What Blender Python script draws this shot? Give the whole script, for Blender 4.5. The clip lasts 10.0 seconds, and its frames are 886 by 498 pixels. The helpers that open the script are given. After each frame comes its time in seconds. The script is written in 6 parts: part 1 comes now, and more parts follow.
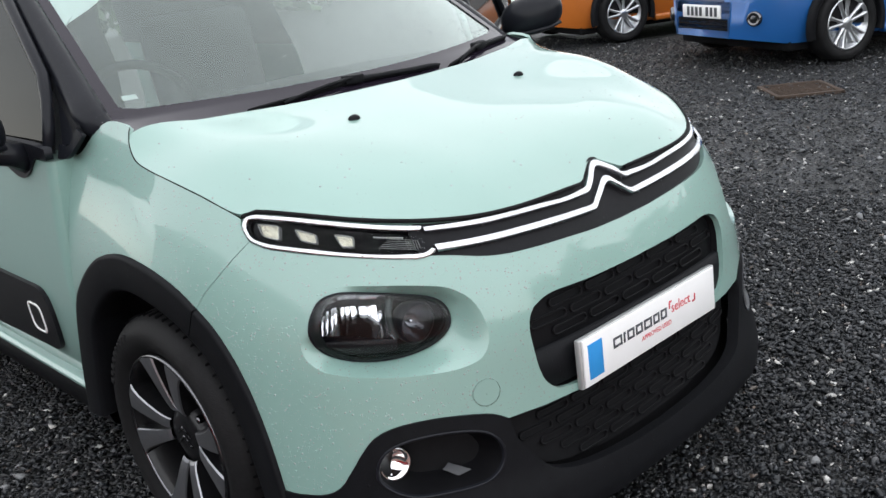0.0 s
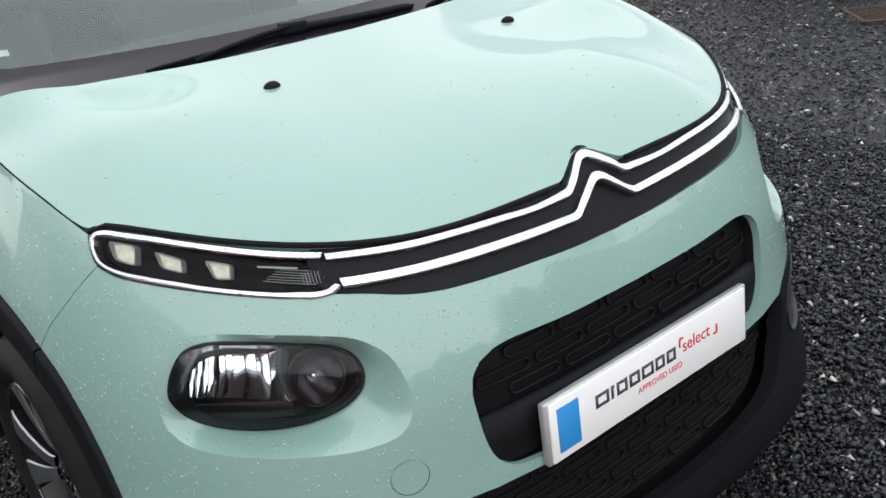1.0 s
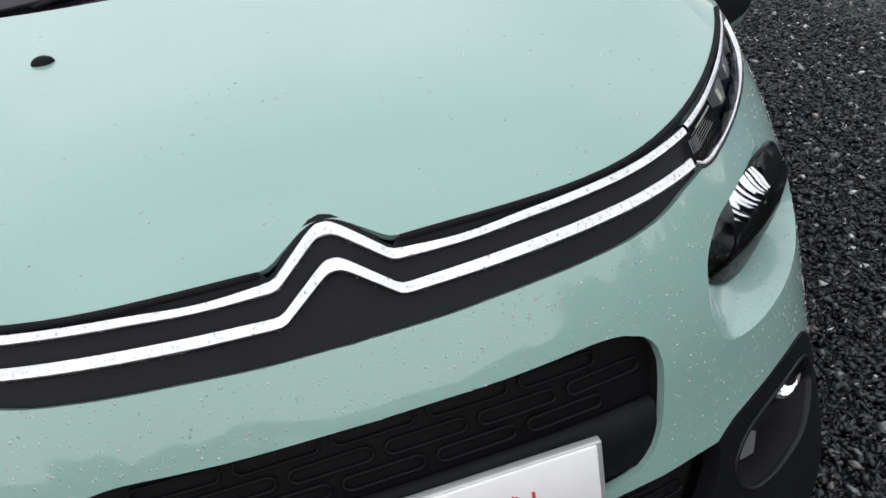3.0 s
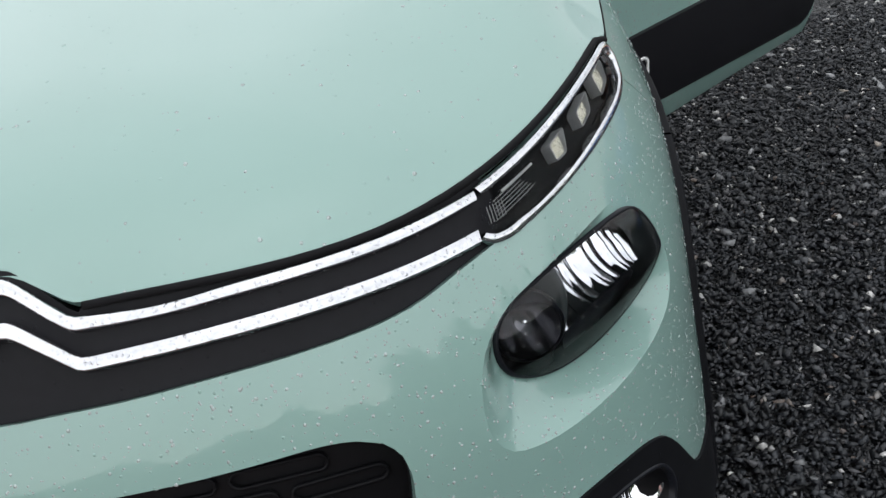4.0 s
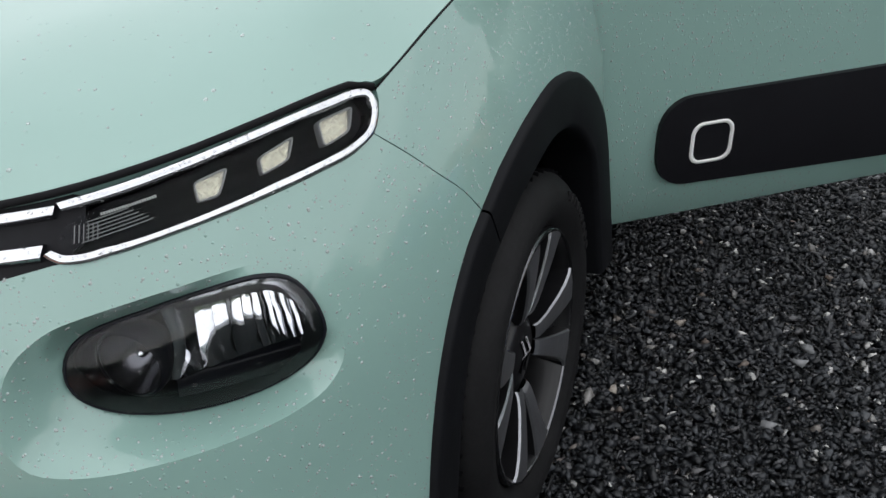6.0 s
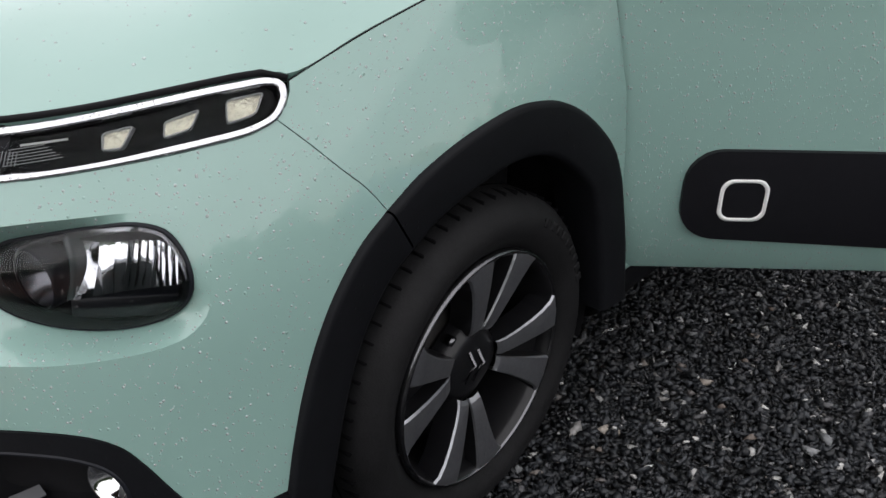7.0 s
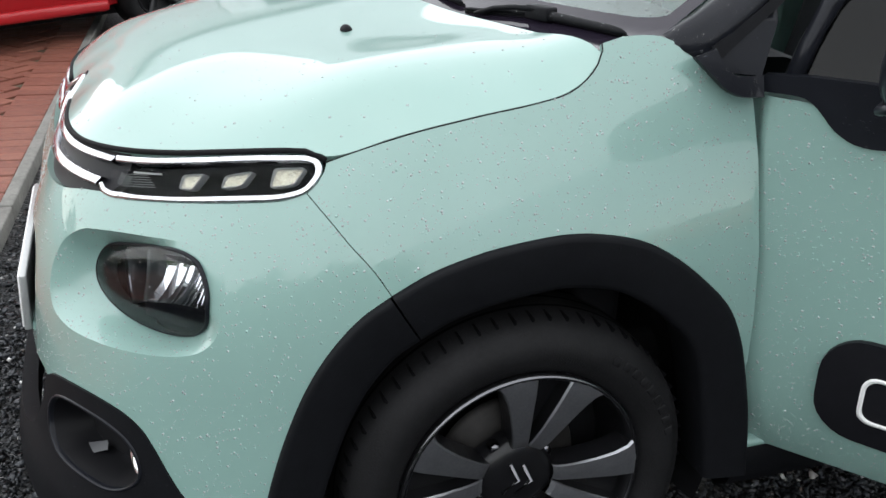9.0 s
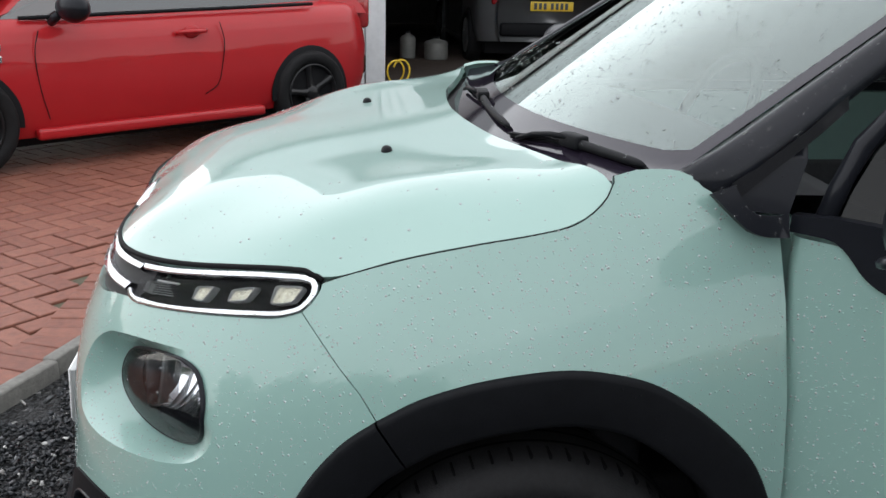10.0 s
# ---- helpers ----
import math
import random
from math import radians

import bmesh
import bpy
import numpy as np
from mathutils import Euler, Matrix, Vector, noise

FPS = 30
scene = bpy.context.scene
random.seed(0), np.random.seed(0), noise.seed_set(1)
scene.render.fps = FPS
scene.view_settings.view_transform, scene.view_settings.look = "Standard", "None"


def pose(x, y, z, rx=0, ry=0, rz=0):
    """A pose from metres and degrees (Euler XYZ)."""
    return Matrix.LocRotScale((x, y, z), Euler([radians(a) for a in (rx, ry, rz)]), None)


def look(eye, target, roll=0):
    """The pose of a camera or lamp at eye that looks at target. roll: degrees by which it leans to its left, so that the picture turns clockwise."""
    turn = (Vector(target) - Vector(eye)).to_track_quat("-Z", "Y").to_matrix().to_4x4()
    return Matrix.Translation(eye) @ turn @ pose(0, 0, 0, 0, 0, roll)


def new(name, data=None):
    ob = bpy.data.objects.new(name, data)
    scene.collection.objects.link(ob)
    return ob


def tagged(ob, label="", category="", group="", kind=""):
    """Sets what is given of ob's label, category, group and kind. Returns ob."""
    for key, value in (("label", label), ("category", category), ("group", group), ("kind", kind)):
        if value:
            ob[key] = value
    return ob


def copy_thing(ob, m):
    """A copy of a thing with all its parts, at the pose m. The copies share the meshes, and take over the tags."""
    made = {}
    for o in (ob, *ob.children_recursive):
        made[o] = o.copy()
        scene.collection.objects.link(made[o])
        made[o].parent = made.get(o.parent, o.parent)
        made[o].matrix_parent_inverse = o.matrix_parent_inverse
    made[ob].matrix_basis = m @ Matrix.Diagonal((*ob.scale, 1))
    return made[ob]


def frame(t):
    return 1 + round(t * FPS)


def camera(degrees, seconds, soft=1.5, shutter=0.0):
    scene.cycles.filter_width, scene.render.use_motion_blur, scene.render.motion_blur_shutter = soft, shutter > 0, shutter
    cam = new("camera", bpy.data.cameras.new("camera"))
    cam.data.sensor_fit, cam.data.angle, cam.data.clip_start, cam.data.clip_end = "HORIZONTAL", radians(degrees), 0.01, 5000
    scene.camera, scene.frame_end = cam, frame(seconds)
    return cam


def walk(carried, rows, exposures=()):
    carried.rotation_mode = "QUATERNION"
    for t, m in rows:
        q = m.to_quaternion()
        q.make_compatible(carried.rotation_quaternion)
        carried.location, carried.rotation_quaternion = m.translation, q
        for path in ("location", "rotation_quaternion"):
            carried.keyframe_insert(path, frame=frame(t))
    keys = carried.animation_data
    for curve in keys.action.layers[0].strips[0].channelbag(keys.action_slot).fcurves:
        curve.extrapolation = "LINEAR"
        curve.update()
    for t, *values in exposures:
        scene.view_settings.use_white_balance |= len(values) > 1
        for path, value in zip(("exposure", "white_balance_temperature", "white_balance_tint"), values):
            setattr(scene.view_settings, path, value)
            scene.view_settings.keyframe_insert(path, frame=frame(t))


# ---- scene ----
cam = camera(49.7, 10.0)
PATH = [
    (0, (-1.688, -1.958, 1.386), (-0.406, -0.558, 0.754), -6.3),
    (0.5, (-1.394, -1.859, 1.377), (-0.17, -0.448, 0.659), -6.1),
    (1, (-1.122, -1.711, 1.36), (-0.008, -0.247, 0.574), -7.1),
    (1.5, (-0.823, -1.702, 1.354), (0.05, -0.138, 0.464), -8.7),
    (2, (-0.578, -1.718, 1.364), (0.075, -0.091, 0.403), -9.1),
    (2.5, (-0.346, -1.636, 1.34), (0.189, 0.019, 0.353), -8.3),
    (3, (-0.089, -1.63, 1.336), (0.302, 0.077, 0.371), -8.9),
    (4.5, (0.63, -1.45, 1.251), (0.538, 0.298, 0.283), -8.4),
    (5, (0.834, -1.399, 1.245), (0.539, 0.322, 0.27), -7.2),
    (5.5, (0.983, -1.302, 1.238), (0.498, 0.373, 0.259), -5.6),
    (6, (1.202, -1.25, 1.25), (0.505, 0.349, 0.273), -3.5),
    (7.5, (1.761, -0.966, 1.261), (0.449, 0.237, 0.348), 2.2),
    (8, (1.852, -0.848, 1.259), (0.371, 0.175, 0.386), 3.6),
    (8.5, (1.891, -0.723, 1.282), (0.274, 0.093, 0.433), 3.7),
    (9, (2.022, -0.572, 1.311), (0.285, 0.027, 0.521), 1.8),
    (9.5, (2.059, -0.443, 1.323), (0.225, -0.033, 0.637), 1.4),
    (10, (2.052, -0.323, 1.347), (0.165, -0.047, 0.747), 1.5),
]
EXPOSURE = ((0.0, 0.80, 6500, 10), (1.0, 0.68, 6500, 10), (2.5, 0.48, 6500, 10), (4.5, 0.38, 6500, 10), (6.0, 0.45, 6540, 10), (7.5, 0.67, 6760, 14), (8.5, 0.83, 6480, 10), (9.2, 0.89, 6460, 9), (10.0, 0.70, 6470, 10))
walk(cam, [(t, look(eye, target, roll)) for t, eye, target, roll in PATH], EXPOSURE)

# ---------------------------------------------------------------- world and light
world = bpy.data.worlds.new("overcast_sky")
scene.world = world
world.use_nodes = True
wn, wl = world.node_tree.nodes, world.node_tree.links
sky = wn.new("ShaderNodeTexSky")
sky.sky_type, sky.sun_disc = "NISHITA", False
sky.sun_elevation, sky.sun_rotation = radians(78), radians(200)
sky.dust_density, sky.air_density = 0.4, 1.5
grey = wn.new("ShaderNodeHueSaturation")
grey.inputs["Saturation"].default_value = 0.22
wl.new(sky.outputs[0], grey.inputs["Color"])
way_, cloud, spread, layer = wn.new("ShaderNodeTexCoord"), wn.new("ShaderNodeTexNoise"), wn.new("ShaderNodeMapRange"), wn.new("ShaderNodeVectorMath")
cloud.inputs["Scale"].default_value, cloud.inputs["Detail"].default_value, cloud.inputs["Roughness"].default_value = 2.6, 6, 0.55
wl.new(way_.outputs["Generated"], cloud.inputs["Vector"])
spread.inputs["From Min"].default_value, spread.inputs["From Max"].default_value = 0.30, 0.72
spread.inputs["To Min"].default_value, spread.inputs["To Max"].default_value = 0.76, 1.24
wl.new(cloud.outputs["Fac"], spread.inputs["Value"])
layer.operation = "SCALE"
wl.new(grey.outputs[0], layer.inputs[0])
wl.new(spread.outputs[0], layer.inputs["Scale"])
wl.new(layer.outputs[0], wn["Background"].inputs["Color"])
wn["Background"].inputs["Strength"].default_value = 0.15

sun = new("sun", bpy.data.lights.new("sun", "SUN"))
sun.data.energy, sun.data.angle, sun.data.color = 1.5, radians(180), (1.0, 0.99, 0.97)
sun.matrix_world = look((-0.9, -1.1, 3.4), (0, 0, 0))

# ---------------------------------------------------------------- materials


def material(name, color, rough=0.5, metal=0.0, coat=0.0, spec=0.5, grain=0.0, scale=40.0, bump=0.0, bump_scale=200.0, coat_rough=0.03):
    """A principled surface; grain: how far the colour wanders, at two sizes; bump: depth of the fine relief in metres."""
    m = bpy.data.materials.new(name)
    m.use_nodes = True
    n, l = m.node_tree.nodes, m.node_tree.links
    b = n["Principled BSDF"]
    b.inputs["Base Color"].default_value = (*color, 1)
    b.inputs["Roughness"].default_value = rough
    b.inputs["Metallic"].default_value = metal
    b.inputs["Specular IOR Level"].default_value = spec
    b.inputs["Coat Weight"].default_value = coat
    b.inputs["Coat Roughness"].default_value = coat_rough
    at = n.new("ShaderNodeTexCoord")
    if grain:
        big, small = n.new("ShaderNodeTexNoise"), n.new("ShaderNodeTexNoise")
        big.inputs["Scale"].default_value, small.inputs["Scale"].default_value = scale / 8, scale
        small.inputs["Detail"].default_value = 4
        mean, mul = n.new("ShaderNodeMath"), n.new("ShaderNodeMapRange")
        mean.operation = "ADD"
        for t in (big, small):
            l.new(at.outputs["Object"], t.inputs["Vector"])
        l.new(big.outputs["Fac"], mean.inputs[0])
        l.new(small.outputs["Fac"], mean.inputs[1])
        mul.inputs["From Min"].default_value, mul.inputs["From Max"].default_value = 0.6, 1.4
        mul.inputs["To Min"].default_value, mul.inputs["To Max"].default_value = 1 - grain, 1 + grain
        l.new(mean.outputs[0], mul.inputs["Value"])
        tone = n.new("ShaderNodeVectorMath")
        tone.operation = "SCALE"
        tone.inputs[0].default_value = color
        l.new(mul.outputs[0], tone.inputs["Scale"])
        l.new(tone.outputs[0], b.inputs["Base Color"])
    if bump:
        fine, relief = n.new("ShaderNodeTexNoise"), n.new("ShaderNodeBump")
        fine.inputs["Scale"].default_value = bump_scale
        l.new(at.outputs["Object"], fine.inputs["Vector"])
        relief.inputs["Distance"].default_value = bump
        l.new(fine.outputs["Fac"], relief.inputs["Height"])
        l.new(relief.outputs[0], b.inputs["Normal"])
    return m


def wet(m, density=0.35, size=110.0, depth=0.0012, big=45.0):
    """Rain drops standing on a surface: domes at two sizes, scattered over cells, in the relief of the surface and its coat."""
    n, l = m.node_tree.nodes, m.node_tree.links
    b = n["Principled BSDF"]
    at = n.new("ShaderNodeTexCoord")
    total = None
    for scale, share, radius, rise in ((size, density, 0.26, depth * 0.6), (big, density * 0.42, 0.17, depth)):
        cells = n.new("ShaderNodeTexVoronoi")
        cells.inputs["Scale"].default_value = scale
        l.new(at.outputs["Object"], cells.inputs["Vector"])
        dome = n.new("ShaderNodeMapRange")
        dome.interpolation_type = "SMOOTHSTEP"
        dome.inputs["From Min"].default_value, dome.inputs["From Max"].default_value = radius, radius * 0.45
        l.new(cells.outputs["Distance"], dome.inputs["Value"])
        there = n.new("ShaderNodeMath")
        there.operation = "LESS_THAN"
        there.inputs[1].default_value = share
        chop = n.new("ShaderNodeSeparateColor")
        l.new(cells.outputs["Color"], chop.inputs[0])
        l.new(chop.outputs[0], there.inputs[0])
        drop = n.new("ShaderNodeMath")
        drop.operation = "MULTIPLY"
        l.new(dome.outputs[0], drop.inputs[0])
        l.new(there.outputs[0], drop.inputs[1])
        relief = n.new("ShaderNodeBump")
        relief.inputs["Distance"].default_value = rise
        relief.inputs["Strength"].default_value = 0.8
        l.new(drop.outputs[0], relief.inputs["Height"])
        if total:
            l.new(total.outputs[0], relief.inputs["Normal"])
        total = relief
    l.new(total.outputs[0], b.inputs["Normal"])
    l.new(total.outputs[0], b.inputs["Coat Normal"])
    return m


def glass(name, tint=(0.9, 0.95, 0.93), gloss=1.0, sheen=(1.0, 1.0, 1.0), clear=0.9, bend=1.5, layers=1.0):
    """Thin clear pane: it lets light straight through and mirrors by its angle."""
    m = bpy.data.materials.new(name)
    m.use_nodes = True
    n, l = m.node_tree.nodes, m.node_tree.links
    n.remove(n["Principled BSDF"])
    see, shine, mix, fres = n.new("ShaderNodeBsdfTransparent"), n.new("ShaderNodeBsdfGlossy"), n.new("ShaderNodeMixShader"), n.new("ShaderNodeFresnel")
    see.inputs["Color"].default_value = tuple(c * clear for c in tint) + (1,)
    shine.inputs["Roughness"].default_value = 0.02
    shine.inputs["Color"].default_value = tuple(gloss * c for c in sheen) + (1,)
    fres.inputs["IOR"].default_value = bend
    stack = n.new("ShaderNodeMath")
    stack.operation, stack.use_clamp = "MULTIPLY", True
    stack.inputs[1].default_value = layers
    l.new(fres.outputs[0], stack.inputs[0])
    l.new(stack.outputs[0], mix.inputs[0])
    l.new(see.outputs[0], mix.inputs[1])
    l.new(shine.outputs[0], mix.inputs[2])
    l.new(mix.outputs[0], n["Material Output"].inputs["Surface"])
    return m


PAINT = wet(material("mint_paint", (0.214, 0.345, 0.308), 0.42, coat=1.0, grain=0.02, scale=6), density=0.12, depth=0.0014, size=140, big=70)
BONNET_PAINT = wet(material("mint_bonnet_paint", (0.214, 0.345, 0.308), 0.42, coat=1.0, grain=0.02, scale=6), density=0.05, depth=0.0010, size=120, big=50)
BLACK_PLASTIC = wet(material("black_plastic", (0.0062, 0.0066, 0.0080), 0.55, spec=0.11, grain=0.25, scale=300, bump=0.0004, bump_scale=900), density=0.18, depth=0.0009)
BLACK_GLOSS = wet(material("black_gloss", (0.010, 0.011, 0.0145), 0.28, coat=0.08, spec=0.13, grain=0.1), density=0.3, depth=0.0006, size=140)
DARK_TRIM = wet(material("dark_trim", (0.010, 0.010, 0.012), 0.45, spec=0.13, grain=0.15, scale=80), density=0.2, depth=0.0006)
GRILLE_BLACK = material("grille_black", (0.005, 0.005, 0.006), 0.5, spec=0.12, grain=0.2, scale=60)
MATT_BLACK = material("matt_black", (0.006, 0.006, 0.007), 0.75, spec=0.15, grain=0.3, scale=60)
CHROME = wet(material("chrome", (0.63, 0.64, 0.665), 0.13, metal=1.0, grain=0.12, scale=160), density=0.5, size=150, depth=0.0009, big=80)
MIRROR_CHROME = material("reflector_chrome", (0.80, 0.81, 0.83), 0.06, metal=1.0, grain=0.1, scale=200)
RUBBER = material("tyre_rubber", (0.0105, 0.0105, 0.0112), 0.62, spec=0.15, grain=0.35, scale=120, bump=0.0008, bump_scale=300)
CUT_ALLOY = wet(material("machined_alloy", (0.31, 0.315, 0.335), 0.33, metal=0.9, grain=0.12, scale=200), density=0.25, depth=0.0006)
BLACK_ALLOY = material("black_alloy", (0.007, 0.007, 0.008), 0.3, spec=0.3, coat=0.12, grain=0.2)
STRIP_GLASS = glass("strip_lens", (0.97, 0.98, 1.0), gloss=0.16, clear=0.97)
GUIDE = material("clear_light_guide", (0.38, 0.39, 0.38), 0.2, spec=0.6, grain=0.1, scale=400)
LENS_GLASS = glass("lens_glass", (0.97, 0.98, 1.0), gloss=0.55, clear=0.97)
WINDSCREEN_GLASS = glass("windscreen_glass", (0.72, 0.82, 0.8), clear=0.9, bend=1.52, layers=2.05, sheen=(0.89, 1.0, 0.965))
GLASS_PRINT = material("printed_glass_border", (0.014, 0.011, 0.018), 0.06, spec=0.34, grain=0.1)
CAR_GLASS = glass("car_window", (0.25, 0.3, 0.3), clear=0.6, bend=2.3)
DARK_GLASS = glass("tinted_glass", (0.20, 0.24, 0.24), gloss=0.45, clear=0.12)
CABIN = material("cabin_grey", (0.035, 0.036, 0.04), 0.8, grain=0.25, scale=90)
WHITE_CARD = material("white_card", (0.80, 0.80, 0.80), 0.45, grain=0.02)
PLATE_EDGE = material("plate_edge", (0.45, 0.46, 0.46), 0.3, metal=0.4, grain=0.08)
BLUE_INK = material("blue_print", (0.03, 0.26, 0.62), 0.4, grain=0.03)
GREY_INK = material("grey_print", (0.05, 0.055, 0.065), 0.5)
RED_INK = material("red_print", (0.55, 0.03, 0.05), 0.5)
WHITE_PAINT = material("white_line", (0.78, 0.78, 0.77), 0.5, grain=0.03)
LED = material("light_guide", (0.80, 0.81, 0.78), 0.2, spec=0.8, grain=0.1, scale=400)
DARK_CHROME = material("dark_chrome", (0.16, 0.16, 0.17), 0.2, metal=1.0, grain=0.1)
CRYSTAL = material("lamp_dish", (0.86, 0.86, 0.77), 0.09, metal=0.9, grain=0.5, scale=500, bump=0.022, bump_scale=260)
# noise-speckled emission puts the sparkle into the running light dishes
glow = CRYSTAL.node_tree.nodes["Principled BSDF"]
glow.inputs["Emission Color"].default_value, glow.inputs["Emission Strength"].default_value = (1.0, 0.97, 0.82, 1), 0.1
sparkle, lit = CRYSTAL.node_tree.nodes.new("ShaderNodeTexNoise"), CRYSTAL.node_tree.nodes.new("ShaderNodeMapRange")
sparkle.inputs["Scale"].default_value, sparkle.inputs["Detail"].default_value = 330, 4
lit.inputs["From Min"].default_value, lit.inputs["From Max"].default_value = 0.47, 0.64
lit.inputs["To Min"].default_value, lit.inputs["To Max"].default_value = 0.03, 0.6
CRYSTAL.node_tree.links.new(sparkle.outputs["Fac"], lit.inputs["Value"])
CRYSTAL.node_tree.links.new(lit.outputs[0], glow.inputs["Emission Strength"])
SATIN_GREY = material("satin_grey", (0.04, 0.042, 0.047), 0.45, spec=0.4, coat=0.15, grain=0.1)
GROOVE_SHADE = material("groove_shade", (0.0025, 0.0025, 0.003), 0.85, spec=0.05)
WORN_IRON = material("worn_iron", (0.03, 0.028, 0.027), 0.55, metal=0.6, grain=0.35, scale=60)
BLACK_RUBBER = material("black_pad", (0.008, 0.008, 0.010), 0.5, spec=0.15, grain=0.15, scale=60, bump=0.0003, bump_scale=700)
CLEAR_GREY = material("clear_plastic_rim", (0.050, 0.062, 0.062), 0.2, coat=0.4)

# ---------------------------------------------------------------- mesh helpers


def build(name, verts, faces, mat, smooth=True):
    me = bpy.data.meshes.new(name)
    me.from_pydata([tuple(v) for v in verts], [], [tuple(f) for f in faces])
    me.materials.append(mat)
    me.polygons.foreach_set("use_smooth", [smooth] * len(me.polygons))
    me.update()
    return me


def part(name, data, mat, parent=None, label="", smooth=True):
    """One mesh object under a thing or a part; data is (verts, faces)."""
    ob = new(name, build(name, data[0], data[1], mat, smooth))
    if parent:
        ob.parent = parent
    return tagged(ob, label)


def thing(name, label, category, at=(0, 0, 0), turn=0.0, group="", kind=""):
    ob = new(name)
    ob.matrix_world = pose(*at, 0, 0, turn)
    return tagged(ob, label, category, group, kind)


def joined(*some):
    verts, faces = [], []
    for v, f in some:
        k = len(verts)
        verts += [tuple(p) for p in v]
        faces += [tuple(i + k for i in q) for q in f]
    return verts, faces


def flipped(data):
    """The same shape on the other side of the car."""
    return [(-x, y, z) for x, y, z in data[0]], [tuple(reversed(f)) for f in data[1]]


def moved(data, m):
    return [tuple(m @ Vector(v)) for v in data[0]], data[1]


def box(x0, x1, y0, y1, z0, z1, bevel=0.004):
    bm = bmesh.new()
    bmesh.ops.create_cube(bm, size=1)
    for v in bm.verts:
        v.co = ((x0 + x1) / 2 + v.co.x * (x1 - x0), (y0 + y1) / 2 + v.co.y * (y1 - y0), (z0 + z1) / 2 + v.co.z * (z1 - z0))
    if bevel:
        bmesh.ops.bevel(bm, geom=bm.edges[:], offset=min(bevel, (x1 - x0) / 3, (y1 - y0) / 3, (z1 - z0) / 3), segments=2, affect="EDGES", profile=0.5)
    bm.verts.index_update()
    out = [tuple(v.co) for v in bm.verts], [tuple(v.index for v in f.verts) for f in bm.faces]
    bm.free()
    return out


def lathe(profile, n=48, a0=0.0, a1=360.0):
    """Turns (radius, x) rows round the x axis."""
    closed = a1 - a0 >= 360
    k = n if closed else n + 1
    verts = [(x, r * math.cos(a), r * math.sin(a)) for r, x in profile for a in (radians(a0 + (a1 - a0) * i / n) for i in range(k))]
    faces = [(j * k + i, j * k + (i + 1) % k, (j + 1) * k + (i + 1) % k, (j + 1) * k + i) for j in range(len(profile) - 1) for i in range(n)]
    return verts, faces


def grid(rows, loop=False):
    """Faces over rows of points of equal length."""
    w = len(rows[0])
    verts = [tuple(p) for row in rows for p in row]
    faces = [(j * w + i, j * w + (i + 1) % w, (j + 1) * w + (i + 1) % w, (j + 1) * w + i) for j in range(len(rows) - 1) for i in range(w if loop else w - 1)]
    return verts, faces


def tube(path, r, n=8, closed=False):
    """A round bar along a path."""
    pts = [Vector(p) for p in path]
    rows = []
    for i, p in enumerate(pts):
        a, b = pts[i - 1] if (i or closed) else p, pts[(i + 1) % len(pts)] if (i < len(pts) - 1 or closed) else p
        t = (b - a).normalized()
        s = t.cross(Vector((0.13, 0.21, 0.97))).normalized()
        u = s.cross(t)
        rad_ = float(r[i] if isinstance(r, (list, tuple)) else r)
        rows.append([p + rad_ * (math.cos(2 * math.pi * k / n) * s + math.sin(2 * math.pi * k / n) * u) for k in range(n)])
    if closed:
        rows.append(rows[0])
    v, f = grid(rows, loop=True)
    if not closed:
        f += [tuple(reversed(range(n))), tuple(range(len(v) - n, len(v)))]
    return v, f


def spline(points, step=0.012, closed=False):
    """A smooth line through the points, at even steps."""
    p = np.array(points, float)
    n = len(p)
    out = []
    for i in range(n if closed else n - 1):
        if closed:
            a, b, c, d = p[i - 1], p[i], p[(i + 1) % n], p[(i + 2) % n]
        else:
            b, c = p[i], p[i + 1]
            a, d = p[i - 1] if i else 2 * b - c, p[i + 2] if i + 2 < n else 2 * c - b
        la, lb, lc = (max(np.linalg.norm(v), 1e-9) ** 0.5 for v in (b - a, c - b, d - c))
        m1 = ((c - b) / lb - (c - a) / (la + lb) + (b - a) / la) * lb
        m2 = ((d - c) / lc - (d - b) / (lb + lc) + (c - b) / lb) * lb
        k = max(1, int(np.linalg.norm(c - b) / step))
        for s in np.arange(k) / k:
            out.append((2 * s**3 - 3 * s**2 + 1) * b + (s**3 - 2 * s**2 + s) * m1 + (3 * s**2 - 2 * s**3) * c + (s**3 - s**2) * m2)
    if not closed:
        out.append(p[-1])
    return np.array(out)


def within(loop, pts):
    """Which points lie inside a closed outline."""
    x, y = pts[:, 0][:, None], pts[:, 1][:, None]
    a, b = loop, np.roll(loop, -1, 0)
    cross = (a[:, 1] > y) != (b[:, 1] > y)
    with np.errstate(divide="ignore", invalid="ignore"):
        at = a[:, 0] + (y - a[:, 1]) * (b[:, 0] - a[:, 0]) / (b[:, 1] - a[:, 1])
    return (cross & (x < at)).sum(1) % 2 == 1


def clearance(loop, pts):
    """Distance of points from an outline."""
    a, v = loop, np.roll(loop, -1, 0) - loop
    t = (((pts[:, None] - a) * v).sum(-1) / ((v * v).sum(-1) + 1e-12)).clip(0, 1)
    return np.sqrt((((a + t[..., None] * v) - pts[:, None]) ** 2).sum(-1)).min(1)


